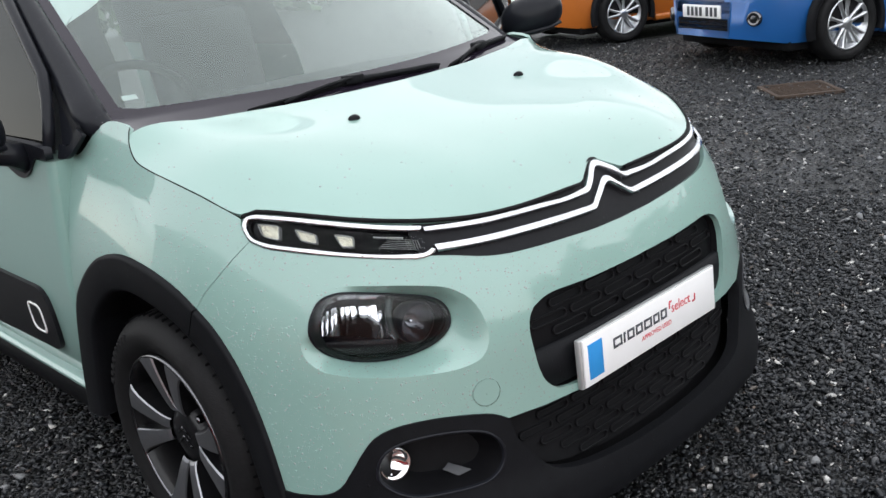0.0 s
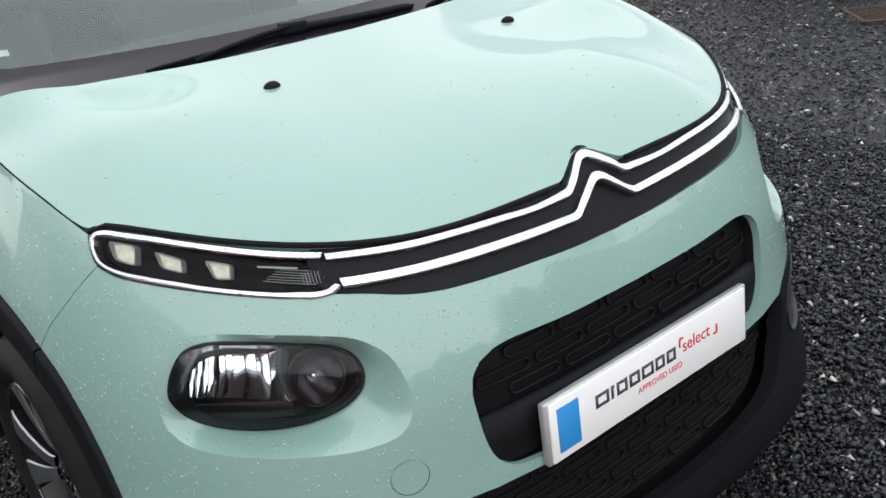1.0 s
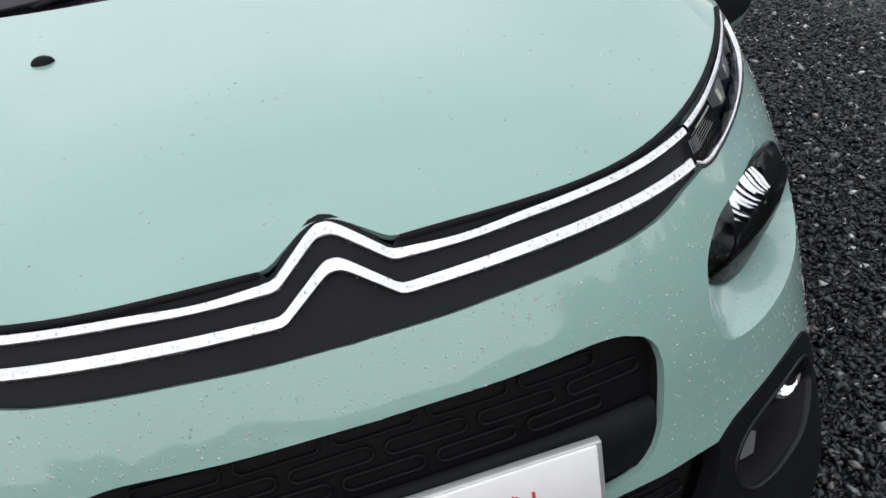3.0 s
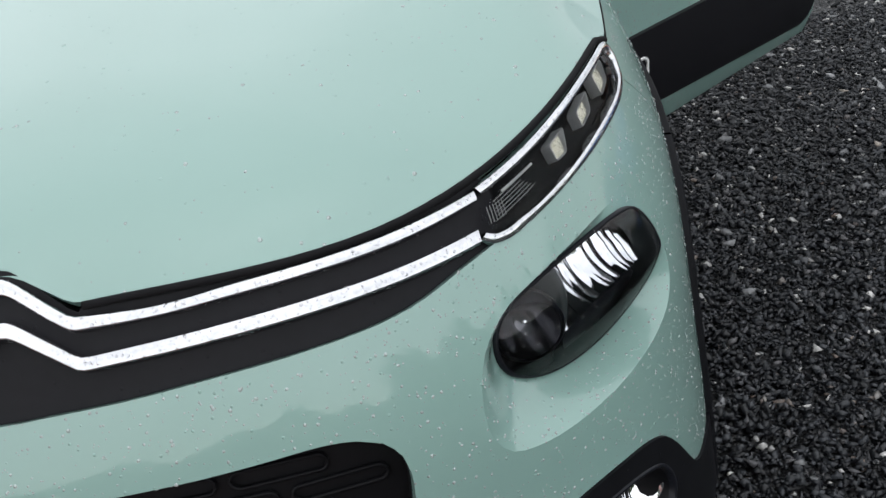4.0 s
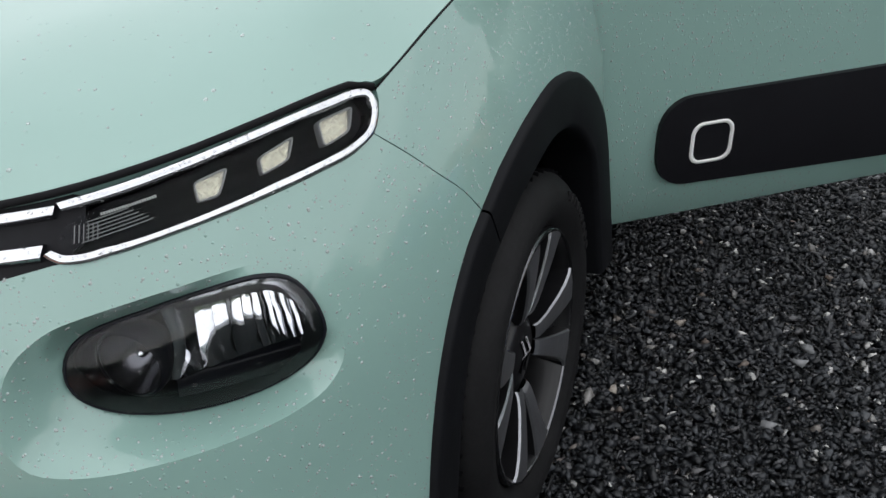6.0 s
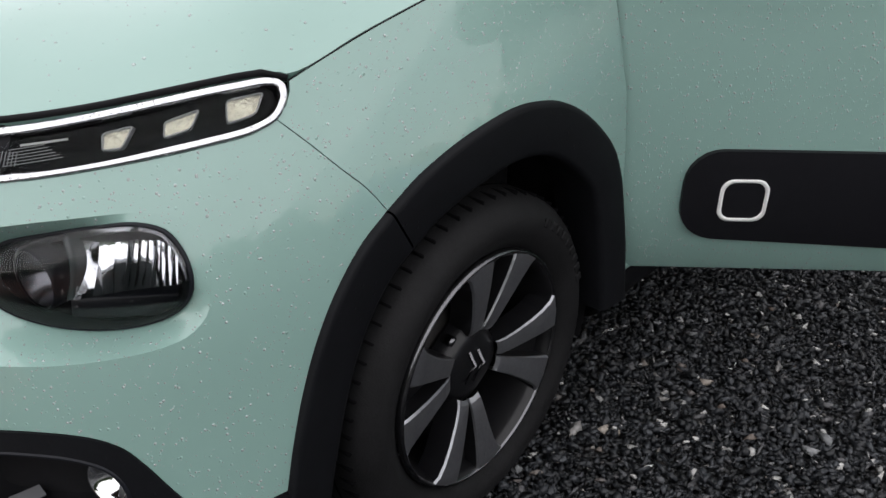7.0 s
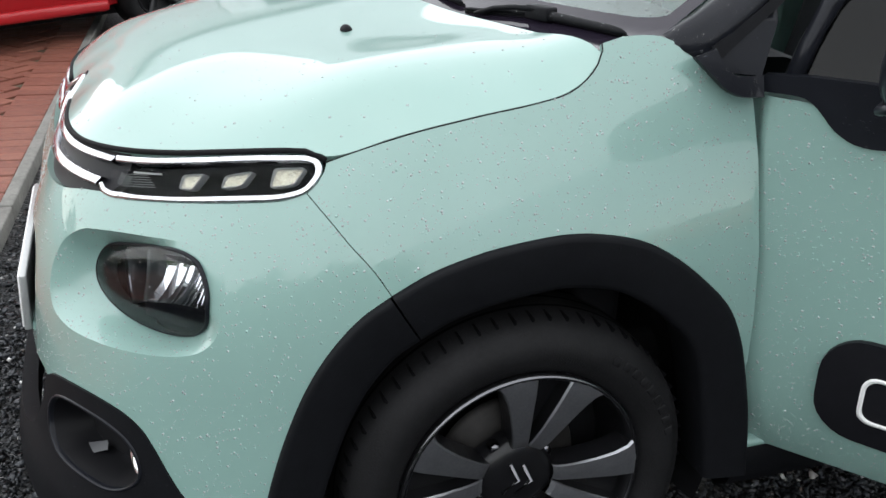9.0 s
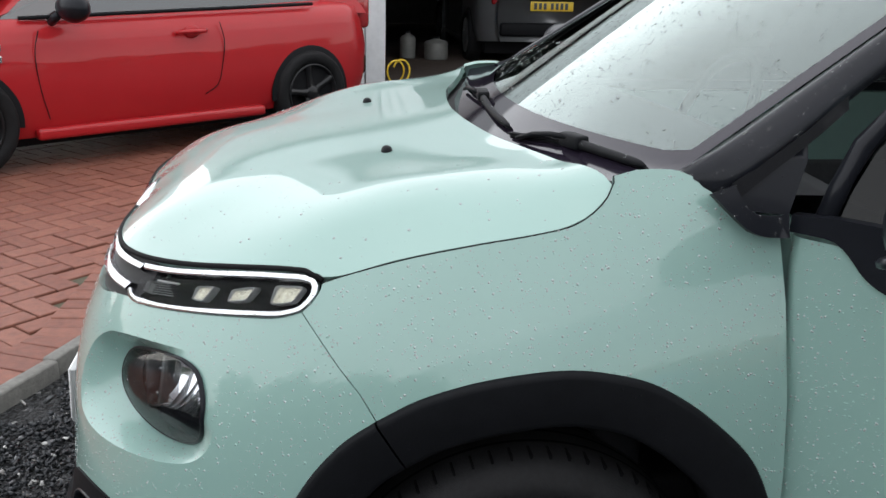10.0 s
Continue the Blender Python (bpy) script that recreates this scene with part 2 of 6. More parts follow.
def inset(loop, d):
    """An outline drawn in evenly by about d."""
    t = np.roll(loop, -1, 0) - np.roll(loop, 1, 0)
    n = np.stack([-t[:, 1], t[:, 0]], 1) / np.linalg.norm(t, axis=1, keepdims=True)
    area = (loop[:, 0] * np.roll(loop[:, 1], -1) - np.roll(loop[:, 0], -1) * loop[:, 1]).sum()
    return loop + n * d * (1 if area > 0 else -1)


def sheet(loop, place, holes=(), creases=(), step=0.014, skirt=0.012, flat=False):
    """A skin over an outline in two coordinates, with holes; place() lays it into space and gives its normals. skirt: how far its edges turn in."""
    from mathutils import geometry

    loops = [np.asarray(loop), *map(np.asarray, holes), *map(np.asarray, creases)]
    lo, hi = loops[0].min(0), loops[0].max(0)
    gx, gy = np.meshgrid(np.arange(lo[0] + step / 2, hi[0], step), np.arange(lo[1] + step / 2, hi[1], step))
    gx[1::2] += step / 2
    inner = np.stack([gx.ravel(), gy.ravel()], 1)
    keep = within(loops[0], inner)
    for h in loops:
        keep &= clearance(h, inner) > step * 0.45
    for h in loops[1 : 1 + len(holes)]:
        keep &= ~within(h, inner)
    pts = np.concatenate([*loops, inner[keep]])
    edges, k = [], 0
    for h in loops:
        edges += [(k + i, k + (i + 1) % len(h)) for i in range(len(h))]
        k += len(h)
    v2, _, tris, *_ = geometry.delaunay_2d_cdt([Vector(p) for p in pts], edges, [], 0, 1e-6)
    v2 = np.array([tuple(v) for v in v2])
    tris = np.array([t for t in tris if len(t) == 3])
    mid = v2[tris].mean(1)
    ok = within(loops[0], mid)
    for h in loops[1 : 1 + len(holes)]:
        ok &= ~within(h, mid)
    tris = tris[ok]
    pos, nor = place(v2)
    verts, faces = [tuple(p) for p in pos], [tuple(t) for t in tris]
    a, b, c = (pos[tris[:, i]] for i in range(3))
    if (np.cross(b - a, c - a) * nor[tris[:, 0]]).sum(1).mean() < 0:
        faces = [tuple(reversed(f)) for f in faces]
    if skirt:
        once = {}
        for f in faces:
            for i in range(3):
                e = (f[i], f[(i + 1) % 3])
                if (e[1], e[0]) in once:
                    del once[(e[1], e[0])]
                else:
                    once[e] = 1
        ring = {}
        for e in once:
            for i in e:
                if i not in ring:
                    ring[i] = len(verts)
                    verts += [tuple(pos[i]), tuple(pos[i] - nor[i] * skirt)]
        faces += [(ring[j], ring[i], ring[i] + 1, ring[j] + 1) for i, j in once]
    return verts, faces

# ---------------------------------------------------------------- the skin of the parked hatchback
# The car stands at the origin: x to its left, y to its rear, front axle at y = 0.
# Distance of the skin from an upright axis at (0, 0.4): a column of heights for each step of turn from straight ahead.
AXIS, TURN_STEP, LOW, RISE = 0.4, 0.18, 0.12, 0.125
COLUMNS = []


def column(*radii):
    COLUMNS.append(radii)


column(1.2345, 1.2127, 1.1934, 1.1797, 1.1600, 1.0970, 1.0351, 0.9775, 0.9155)
column(1.2545, 1.2316, 1.2096, 1.1931, 1.1888, 1.1413, 1.0731, 0.9995, 0.9307)
column(1.2811, 1.2634, 1.2443, 1.2272, 1.2241, 1.1784, 1.1032, 1.0235, 0.9513)
column(1.2696, 1.2596, 1.2489, 1.2304, 1.2080, 1.1464, 1.0714, 1.0095, 0.9419)
column(1.2001, 1.1925, 1.1819, 1.1634, 1.1488, 1.1048, 1.0365, 0.9635, 0.8844)
column(1.1005, 1.0906, 1.0785, 1.0637, 1.0531, 1.0305, 0.9763, 0.8949, 0.8055)
column(1.0036, 0.9912, 0.9788, 0.9681, 0.9618, 0.9411, 0.8875, 0.8158, 0.7351)
column(0.9246, 0.9120, 0.8999, 0.8900, 0.8844, 0.8673, 0.8193, 0.7590, 0.6941)
column(0.8676, 0.8576, 0.8476, 0.8387, 0.8345, 0.8228, 0.7855, 0.7413, 0.6906)
column(0.8341, 0.8293, 0.8247, 0.8208, 0.8211, 0.8141, 0.7839, 0.7508, 0.7122)
column(0.8263, 0.8280, 0.8302, 0.8336, 0.8403, 0.8365, 0.8086, 0.7820, 0.7542)
column(0.8489, 0.8574, 0.8665, 0.8772, 0.8904, 0.8901, 0.8636, 0.8407, 0.8198)
RADII = np.array([COLUMNS[1], *COLUMNS])


def weights(u, n):
    k = np.clip(np.floor(u).astype(int), 1, n - 3)
    f = u - k
    return k - 1, np.stack([(1 - f) ** 3 / 6, (3 * f**3 - 6 * f * f + 4) / 6, (-3 * f**3 + 3 * f * f + 3 * f + 1) / 6, f**3 / 6], -1)


def reach(a, z):
    i, wi = weights(np.abs(a) / TURN_STEP + 1, len(RADII))
    j, wj = weights((z - LOW) / RISE, RADII.shape[1])
    return sum(RADII[np.clip(i + p, 0, len(RADII) - 1), np.clip(j + q, 0, RADII.shape[1] - 1)] * wi[..., p] * wj[..., q] for p in range(4) for q in range(4))


def raw_skin(a, z):
    r = reach(a, z)
    return np.stack([r * np.sin(a), AXIS - r * np.cos(a), z], -1)


def skin(uv, lift=0.0):
    """Points and normals of the skin at rows of (turn in radians, height), lifted off it."""
    uv = np.asarray(uv, float)
    a, z = uv[..., 0], uv[..., 1]
    e = 0.004
    n = np.cross(raw_skin(a + e, z) - raw_skin(a - e, z), raw_skin(a, z + e) - raw_skin(a, z - e))
    n /= np.linalg.norm(n, axis=-1, keepdims=True)
    return raw_skin(a, z) + n * np.asarray(lift)[..., None], n


def rows(*pairs):
    """(degrees, height) pairs as an array in radians."""
    return np.array(pairs, float) * (math.pi / 180, 1)


def both(half):
    """A line from the centre line to one side, carried over to the other side: one line from right to left."""
    half = np.asarray(half)
    first = 1 if abs(half[0][0]) < 1e-9 else 0
    return np.concatenate([half[first:][::-1] * (-1, 1), half])


BONNET_LIP = spline(rows((4.4, 0.8225), (7, 0.8245), (10, 0.826), (13, 0.827), (16, 0.828), (20, 0.831), (25, 0.839), (29, 0.848), (33, 0.859), (37, 0.871), (41, 0.881), (43.6, 0.8845), (44.9, 0.881), (45.4, 0.875)))
NOTCH = rows((0, 0.872), (0.7, 0.869), (1.4, 0.861), (3.4, 0.828), (3.9, 0.823), (4.4, 0.8225))
WING_SEAM = spline(rows((45.5, 0.874), (47.6, 0.890), (51.7, 0.915), (57, 0.936), (62, 0.950), (65.6, 0.963), (67.4, 0.980), (68.6, 1.000), (69.1, 1.020), (69.0, 1.030)))
TRIM_FOOT = spline(rows((0, 0.731), (5, 0.7345), (10, 0.743), (15, 0.750), (18.5, 0.755), (21, 0.762), (23.5, 0.773), (25.8, 0.780)))
DRL_TOP = rows((26.2, 0.835), (30, 0.845), (35, 0.861), (39, 0.873), (42, 0.879), (44.0, 0.881), (45.0, 0.876), (45.4, 0.862), (45.2, 0.847), (44.6, 0.832))
DRL_FOOT = rows((44.6, 0.832), (43, 0.820), (40, 0.811), (36, 0.800), (32, 0.789), (29, 0.781), (27.2, 0.777), (26, 0.780), (25.3, 0.789))
DRL_PANE = spline(rows((26.3, 0.808), (28.1, 0.822), (31, 0.831), (34, 0.841), (37, 0.851), (40, 0.860), (43, 0.868), (44.3, 0.864), (44.4, 0.850), (43, 0.835), (41, 0.826), (38, 0.816), (35, 0.806), (32, 0.797), (29, 0.790), (27.2, 0.790), (26.3, 0.797)), 0.006, closed=True)
WING_JOINT = spline(rows((44.6, 0.832), (46.7, 0.800), (48.8, 0.764), (50.7, 0.731), (52.2, 0.695)))
ARCH_FRONT = spline(rows((52.2, 0.695), (50.1, 0.662), (48.1, 0.610), (46.6, 0.550), (45.5, 0.485), (44.6, 0.410), (43.9, 0.330)))
ARCH_REAR = spline(rows((52.2, 0.695), (55, 0.727), (59, 0.752), (63.6, 0.765), (67.2, 0.767), (70.5, 0.760), (74.5, 0.743), (78.5, 0.710), (82.3, 0.666), (86, 0.610), (88.3, 0.543), (89.8, 0.470)))
APRON_TOP = spline(rows((21.4, 0.435), (23, 0.455), (27, 0.472), (30.2, 0.474), (32.7, 0.466), (34.3, 0.450), (35.6, 0.420), (36.9, 0.380), (38.2, 0.345), (39.5, 0.331), (42, 0.326), (43.9, 0.327)))
GRILLE = spline(rows((0, 0.645), (4, 0.647), (8, 0.650), (11, 0.654), (14, 0.657), (15.6, 0.653), (16.8, 0.643), (17.6, 0.622), (17.8, 0.600), (17.6, 0.555), (17.2, 0.510), (16.6, 0.480), (15.2, 0.456), (13, 0.448), (6, 0.446), (0, 0.446)))
LAMP = spline(rows((25.05, 0.660), (25.2, 0.683), (25.8, 0.700), (26.9, 0.712), (28.4, 0.719), (29.8, 0.7235), (31.4, 0.728), (33.6, 0.732), (35.8, 0.733), (37.5, 0.723), (38.5, 0.700), (39.0, 0.674), (39.05, 0.650), (38.6, 0.627), (37.6, 0.610), (36.2, 0.599), (34.4, 0.593), (32.2, 0.592), (29.4, 0.599), (27.1, 0.614), (25.6, 0.636)), 0.008, closed=True)
SCOOP = spline(rows((24.2, 0.708), (23.2, 0.690), (22.4, 0.655), (22.2, 0.620), (22.4, 0.598), (23.3, 0.575), (25.5, 0.565), (29.4, 0.566), (33.5, 0.572), (36.6, 0.580), (38.6, 0.592), (39.8, 0.615), (40.1, 0.640), (40.2, 0.670), (39.8, 0.706), (38.6, 0.733), (36.2, 0.744), (31.2, 0.739), (27.5, 0.730), (25.4, 0.721)), 0.010, closed=True)
FOG_POD = spline(rows((34.4, 0.365), (33.6, 0.415), (31.4, 0.437), (27.2, 0.440), (24, 0.422), (22.6, 0.388), (22.7, 0.350), (24.1, 0.324), (28, 0.318), (32.1, 0.325)), 0.010, closed=True)


def lens_depth(uv):
    a, b = (uv[:, 0] - radians(33)) / 0.15, (uv[:, 1] - 0.65) / 0.08
    return np.maximum(0.0335 - 0.033 * a - 0.029 * b - 0.0184 * a * a - 0.022 * a * b + 0.008 * b * b, -0.005)


def scoop_depth(uv):
    """How deep the bumper is drawn in round the headlamp."""
    uv = np.stack([np.abs(uv[:, 0]), uv[:, 1]], 1)
    out = np.zeros(len(uv))
    near = within(SCOOP, uv)
    near |= within(LAMP, uv)
    if near.any():
        p = uv[near]
        to_rim, to_lamp = clearance(SCOOP, p), clearance(LAMP, p)
        to_lamp[within(LAMP, p)] = 0
        w = to_rim / (to_rim + to_lamp + 1e-6)
        w = 0.55 * w + 0.45 * w * w * (3 - 2 * w)
        out[near] = np.maximum(lens_depth(p) + 0.004, 0.0005) * w
    return out


# Height of the bonnet over the ground, drawn smoothly through its edges and a few inner marks.
INNER = [(0, -0.46, 0.937), (0.22, -0.46, 0.932), (0.42, -0.45, 0.914), (0, -0.30, 0.968), (0.25, -0.30, 0.960), (0.50, -0.28, 0.957), (0, -0.13, 0.995), (0.295, -0.177, 0.983), (0.48, -0.10, 0.993), (0.60, -0.06, 1.001), (0.66, 0.05, 1.011), (0.60, 0.03, 1.013), (0.50, 0.02, 1.011), (0.63, -0.16, 0.987), (0.63, -0.26, 0.961), (0.63, -0.34, 0.921)]
COWL = [(0.703, 0.128, 1.021), (0.559, 0.093, 1.019), (0.44, 0.061, 1.016), (0.307, 0.023, 1.015), (0.126, -0.002, 1.015), (0, -0.010, 1.015)]


def hump(p, q):
    out = 0
    for side in (1, -1):
        d = (p[:, None, 0] - side * q[None, :, 0]) ** 2 + (p[:, None, 1] - q[None, :, 1]) ** 2
        out = out + d * np.log(d + 1e-9)
    return out


LIP_MARKS = skin(BONNET_LIP[::5])[0]
ROLL = []
for p in LIP_MARKS[:-6]:
    for inward, climb in ((0.030, 0.036), (0.062, 0.055)):
        to = np.array((-p[0] * 0.75, 0.35 - p[1], 0.0))
        ROLL.append(p + to / np.linalg.norm(to) * inward + (0, 0, climb - 0.011 * max(0.0, 1 - abs(p[0] - 0.26) / 0.24)))
for y, z in ((-0.677, 0.823), (-0.647, 0.856), (-0.612, 0.877)):
    ROLL.append(np.array((0.0, y, z)))
MARKS = np.concatenate([LIP_MARKS, skin(WING_SEAM[2:-4:4])[0], ROLL, INNER, COWL])
K = len(MARKS)
GIVE = np.full(K, 3e-5)
GIVE[K - len(COWL) - len(INNER) - len(ROLL) : K - len(COWL)] = 6e-3
GIVE[K - len(COWL) - len(INNER) : K - len(COWL)] = 3e-2
SYSTEM = np.zeros((K + 2, K + 2))
SYSTEM[:K, :K] = hump(MARKS, MARKS) + np.diag(GIVE)
SYSTEM[:K, K], SYSTEM[:K, K + 1] = 1, MARKS[:, 1]
SYSTEM[K:, :K] = SYSTEM[:K, K:].T
PULL = np.linalg.solve(SYSTEM, np.r_[MARKS[:, 2], 0, 0])


def bonnet_height(xy):
    return hump(xy, MARKS) @ PULL[:K] + PULL[K] + PULL[K + 1] * xy[:, 1]


def on_bonnet(xy, lift=0.0):
    xy = np.asarray(xy, float)
    e = 0.004
    z = bonnet_height(xy)
    n = np.stack([-(bonnet_height(xy + (e, 0)) - bonnet_height(xy - (e, 0))) / (2 * e), -(bonnet_height(xy + (0, e)) - bonnet_height(xy - (0, e))) / (2 * e), np.ones(len(xy))], 1)
    n /= np.linalg.norm(n, axis=1, keepdims=True)
    return np.column_stack([xy, z]) + n * lift, n

# ---------------------------------------------------------------- the hatchback's panels
car = thing("hatchback_car", "mint green hatchback with black cladding, wet with rain, standing on gravel", "car")

# bonnet, with the notch for the emblem
lip = np.concatenate([NOTCH[:-1], BONNET_LIP])
lip = skin(lip + np.stack([0 * lip[:, 0], 0.001 + 0.0045 * np.exp(-((lip[:, 0] / radians(11)) ** 2))], 1))[0][:, :2]
half = np.concatenate([lip, skin(WING_SEAM[1:])[0][:, :2], spline([c[:2] for c in COWL], 0.02)[1:]])
half[:, 0] = np.maximum(half[:, 0], 0)
outline = np.concatenate([half, half[1:-1][::-1] * (-1, 1)])
bonnet = part("bonnet", sheet(inset(outline, 0.0022), on_bonnet, step=0.018, skirt=0.018), BONNET_PAINT, car, "mint green bonnet beaded with rain")

# dark gap along the bonnet's front edge, its shadow line drawn as a black strip
for s in (1, -1):
    seal = [tuple(p * (s, 1, 1)) for p in skin(BONNET_LIP[::2] + (0, 0.002), -0.001)[0]]
    gap = [tuple(p * (s, 1, 1)) for p in skin(WING_SEAM, -0.0012)[0]]
    part("bonnet_gap", tube(gap, 0.0015, 6), MATT_BLACK, car, "dark gap between bonnet and wing")
    part("bonnet_seal", tube(seal, 0.0046, 8), MATT_BLACK, car, "black seal strip drawn for the shadow gap under the bonnet edge")

# bumper
lower = np.concatenate([APRON_TOP[::-1], rows((17, 0.432), (12.5, 0.430), (0, 0.430))])
half = np.concatenate([TRIM_FOOT, spline(DRL_FOOT)[::-1][4:-1], WING_JOINT, ARCH_FRONT[1:], lower[1:]])
outline = np.concatenate([half, half[1:-1][::-1] * (-1, 1)])
grille_loop = np.concatenate([GRILLE, GRILLE[1:-1][::-1] * (-1, 1)])
MIRROR = np.array((-1, 1))


def bumper_place(uv):
    e = 0.003
    p = skin(uv, -scoop_depth(uv))[0]
    du = skin(uv + (e, 0), -scoop_depth(uv + (e, 0)))[0] - skin(uv - (e, 0), -scoop_depth(uv - (e, 0)))[0]
    dv = skin(uv + (0, e), -scoop_depth(uv + (0, e)))[0] - skin(uv - (0, e), -scoop_depth(uv - (0, e)))[0]
    n = np.cross(du, dv)
    return p, n / np.linalg.norm(n, axis=1, keepdims=True)


scoop = sheet(SCOOP, bumper_place, [LAMP], [], 0.0065, 0.0)
bumper = part("front_bumper", joined(sheet(inset(outline, 0.0006), bumper_place, [grille_loop, SCOOP, SCOOP[::-1] * MIRROR], [], 0.014, 0.014), scoop, flipped(scoop)), PAINT, car, "mint green front bumper beaded with rain")

# wings
rear = rows((69.6, 1.036), (73, 1.040), (76.5, 1.038), (78.5, 1.028), (81, 1.003), (84, 0.966), (86, 0.953), (88.2, 0.951), (88.9, 0.85), (89.5, 0.70), (90.0, 0.58), (90.1, 0.50))
wing_loop = np.concatenate([WING_SEAM, spline(rear[:8], 0.02)[1:], rear[8:], ARCH_REAR[::-1], WING_JOINT[::-1][1:], rows((45.2, 0.847), (45.5, 0.862))])
wing = sheet(inset(wing_loop, 0.0007), skin, step=0.016, skirt=0.012)
part("wing", wing, PAINT, car, "mint green front wing beaded with rain")
part("wing", flipped(wing), PAINT, car, "mint green front wing beaded with rain")

# towing eye cover, a round cap in the bumper
ring = [skin(rows((-23.3 + 1.32 * math.cos(a), 0.503 + 0.0268 * math.sin(a))), lift) for lift in (-0.004, 0.0012) for a in np.linspace(0, 2 * math.pi, 33)[:-1]]
cap = np.array([r[0][0] for r in ring]).reshape(2, 32, 3)
part("towing_cover_gap", grid([cap[0] * 1.0, (cap[1] - cap[1].mean(0)) * 1.06 + cap[1].mean(0) - (0, -0.0002, 0)], True), MATT_BLACK, bumper, "dark round gap of the towing cover")
core = [tuple((cap[1] * s + cap[1].mean(0) * (1 - s))[i]) for s in (1.0, 0.6, 0.2) for i in range(32)]
part("towing_cover", (core, grid([core[:32]] * 3, True)[1] + [tuple(range(64, 96))]), PAINT, bumper, "round towing eye cover")

# dark panel behind the chrome strips
half = np.concatenate([NOTCH[:-1] - (0, 0.004), BONNET_LIP[: np.argmax(BONNET_LIP[:, 0] > radians(26.2))] + (0, 0.006), rows((27.6, 0.838), (27.4, 0.800), (26.2, 0.780)), TRIM_FOOT[::-1][1:]])
outline = np.concatenate([half, half[1:-1][::-1] * MIRROR])
part("grille_trim", sheet(outline, lambda uv: skin(uv, -0.011), step=0.014, skirt=0.02), DARK_TRIM, car, "satin black panel between the chrome strips")


def strip(tops, feet, lift, crown, end=None):
    """A rounded bright strip between two lines on the skin."""
    rows_ = []
    for s, up in ((0, 0.0), (0.03, 0.42), (0.10, 0.56), (0.45, 0.78), (0.80, 1.0), (0.88, 0.96), (0.95, 0.62), (1.06, -0.1), (1.16, -0.9)):
        uv = tops * (1 - s) + feet * s
        rows_.append(skin(uv, lift + crown * up)[0])
    rows_.insert(0, skin(tops, lift - 0.014)[0])
    rows_.append(skin(feet, lift - 0.014)[0])
    return grid(rows_)


def chevron(peak_t, peak_b, corner_t, corner_b, tops, feet):
    """A strip that climbs to the emblem's peak in the middle."""
    t = np.concatenate([spline(rows((0, peak_t), (0.5, peak_t - 0.001), (1.1, peak_t - 0.008), (3.55, corner_t + 0.001)), 0.008), spline(rows((3.9, corner_t - 0.001), *tops), 0.012)])
    b = np.concatenate([spline(rows((0, peak_b), (0.5, peak_b - 0.001), (1.1, peak_b - 0.008), (3.45, corner_b + 0.001)), 0.008), spline(rows((3.9, corner_b - 0.001), *feet), 0.012)])
    k = 70
    s = np.linspace(0, 1, k)

    def even(line):
        d = np.r_[0, np.cumsum(np.linalg.norm(np.diff(line, axis=0), axis=1))]
        return np.stack([np.interp(s * d[-1], d, line[:, i]) for i in range(2)], 1)

    return both(even(t)), both(even(b))


for tops, feet, peak in (
    (((8, 0.815), (12, 0.8218), (16, 0.8255), (20, 0.8280), (26.1, 0.8330)), ((8, 0.8050), (12, 0.8108), (16, 0.8145), (20, 0.8168), (26.0, 0.8228)), (0.860, 0.844, 0.817, 0.8035)),
    (((8, 0.7850), (12, 0.7905), (16, 0.7945), (20, 0.7968), (25.4, 0.7995)), ((8, 0.7708), (12, 0.7762), (16, 0.7803), (20, 0.7830), (25.2, 0.7858)), (0.822, 0.806, 0.7805, 0.767)),
):
    t, b = chevron(peak[0], peak[1], peak[2], peak[3], tops, feet)
    lift = -0.002 + 0.004 * np.exp(-((t[:, 0] / radians(2.6)) ** 4)) - 0.40 * np.maximum(0, t[:, 1] - 0.832)
    part("chrome_strip", strip(t, b, lift, 0.0065), CHROME, car, "chrome grille strip rising to a chevron, wet")

# upper grille
outline = np.concatenate([GRILLE, GRILLE[1:-1][::-1] * MIRROR])
grille = part("grille", sheet(outline * (1.0, 1.0) + 0, lambda uv: skin(uv, -0.030), step=0.02, skirt=0), GRILLE_BLACK, car, "black plastic grille of looping slots")


def grille_wall(line, depth):
    return grid([skin(line, -0.012)[0], skin(line, -depth)[0]], True)


part("grille_surround", grille_wall(outline, 0.032), MATT_BLACK, grille)


def slot(a, z, length, height, depth, slant=0.0):
    """One loop of the grille: a raised rim round a flat slot, on the skin drawn in by depth."""
    r = height / 2
    path = [(math.copysign(length / 2 - r, c) + r * c, r * s) for c, s in ((math.cos(t), math.sin(t)) for t in np.linspace(0, 2 * math.pi, 17)[:-1])]
    uv = np.array([(a + px / 1.2, z + py + slant * px) for px, py in path])
    grow = np.array([(a + px * 1.0 / 1.2 * (1 - 0.007 / length), z + py * 0.72 + slant * px) for px, py in path])
    return grid([skin(uv, -depth)[0], skin(uv, -depth + 0.005)[0], skin(grow, -depth + 0.005)[0], skin(grow, -depth)[0]], True)


def slots(name, loop, z0, z1, pitch, length, depth, parent):
    """Staggered rows of loops inside an outline."""
    k = 0
    z = z0
    while z < z1:
        for i in range(-9, 10):
            a = (i + 0.5 * (k % 2)) * (length + 0.012) / 1.2
            probe = np.array([(a - length / 2.6, z), (a + length / 2.6, z), (a, z - pitch * 0.3), (a, z + pitch * 0.3)])
            if within(loop, probe).all():
                part(name, slot(a, z, length, pitch * 0.74, depth), GRILLE_BLACK, parent)
        z, k = z + pitch, k + 1


slots("grille_slot", outline, 0.567, 0.66, 0.0315, 0.108, 0.028, grille)

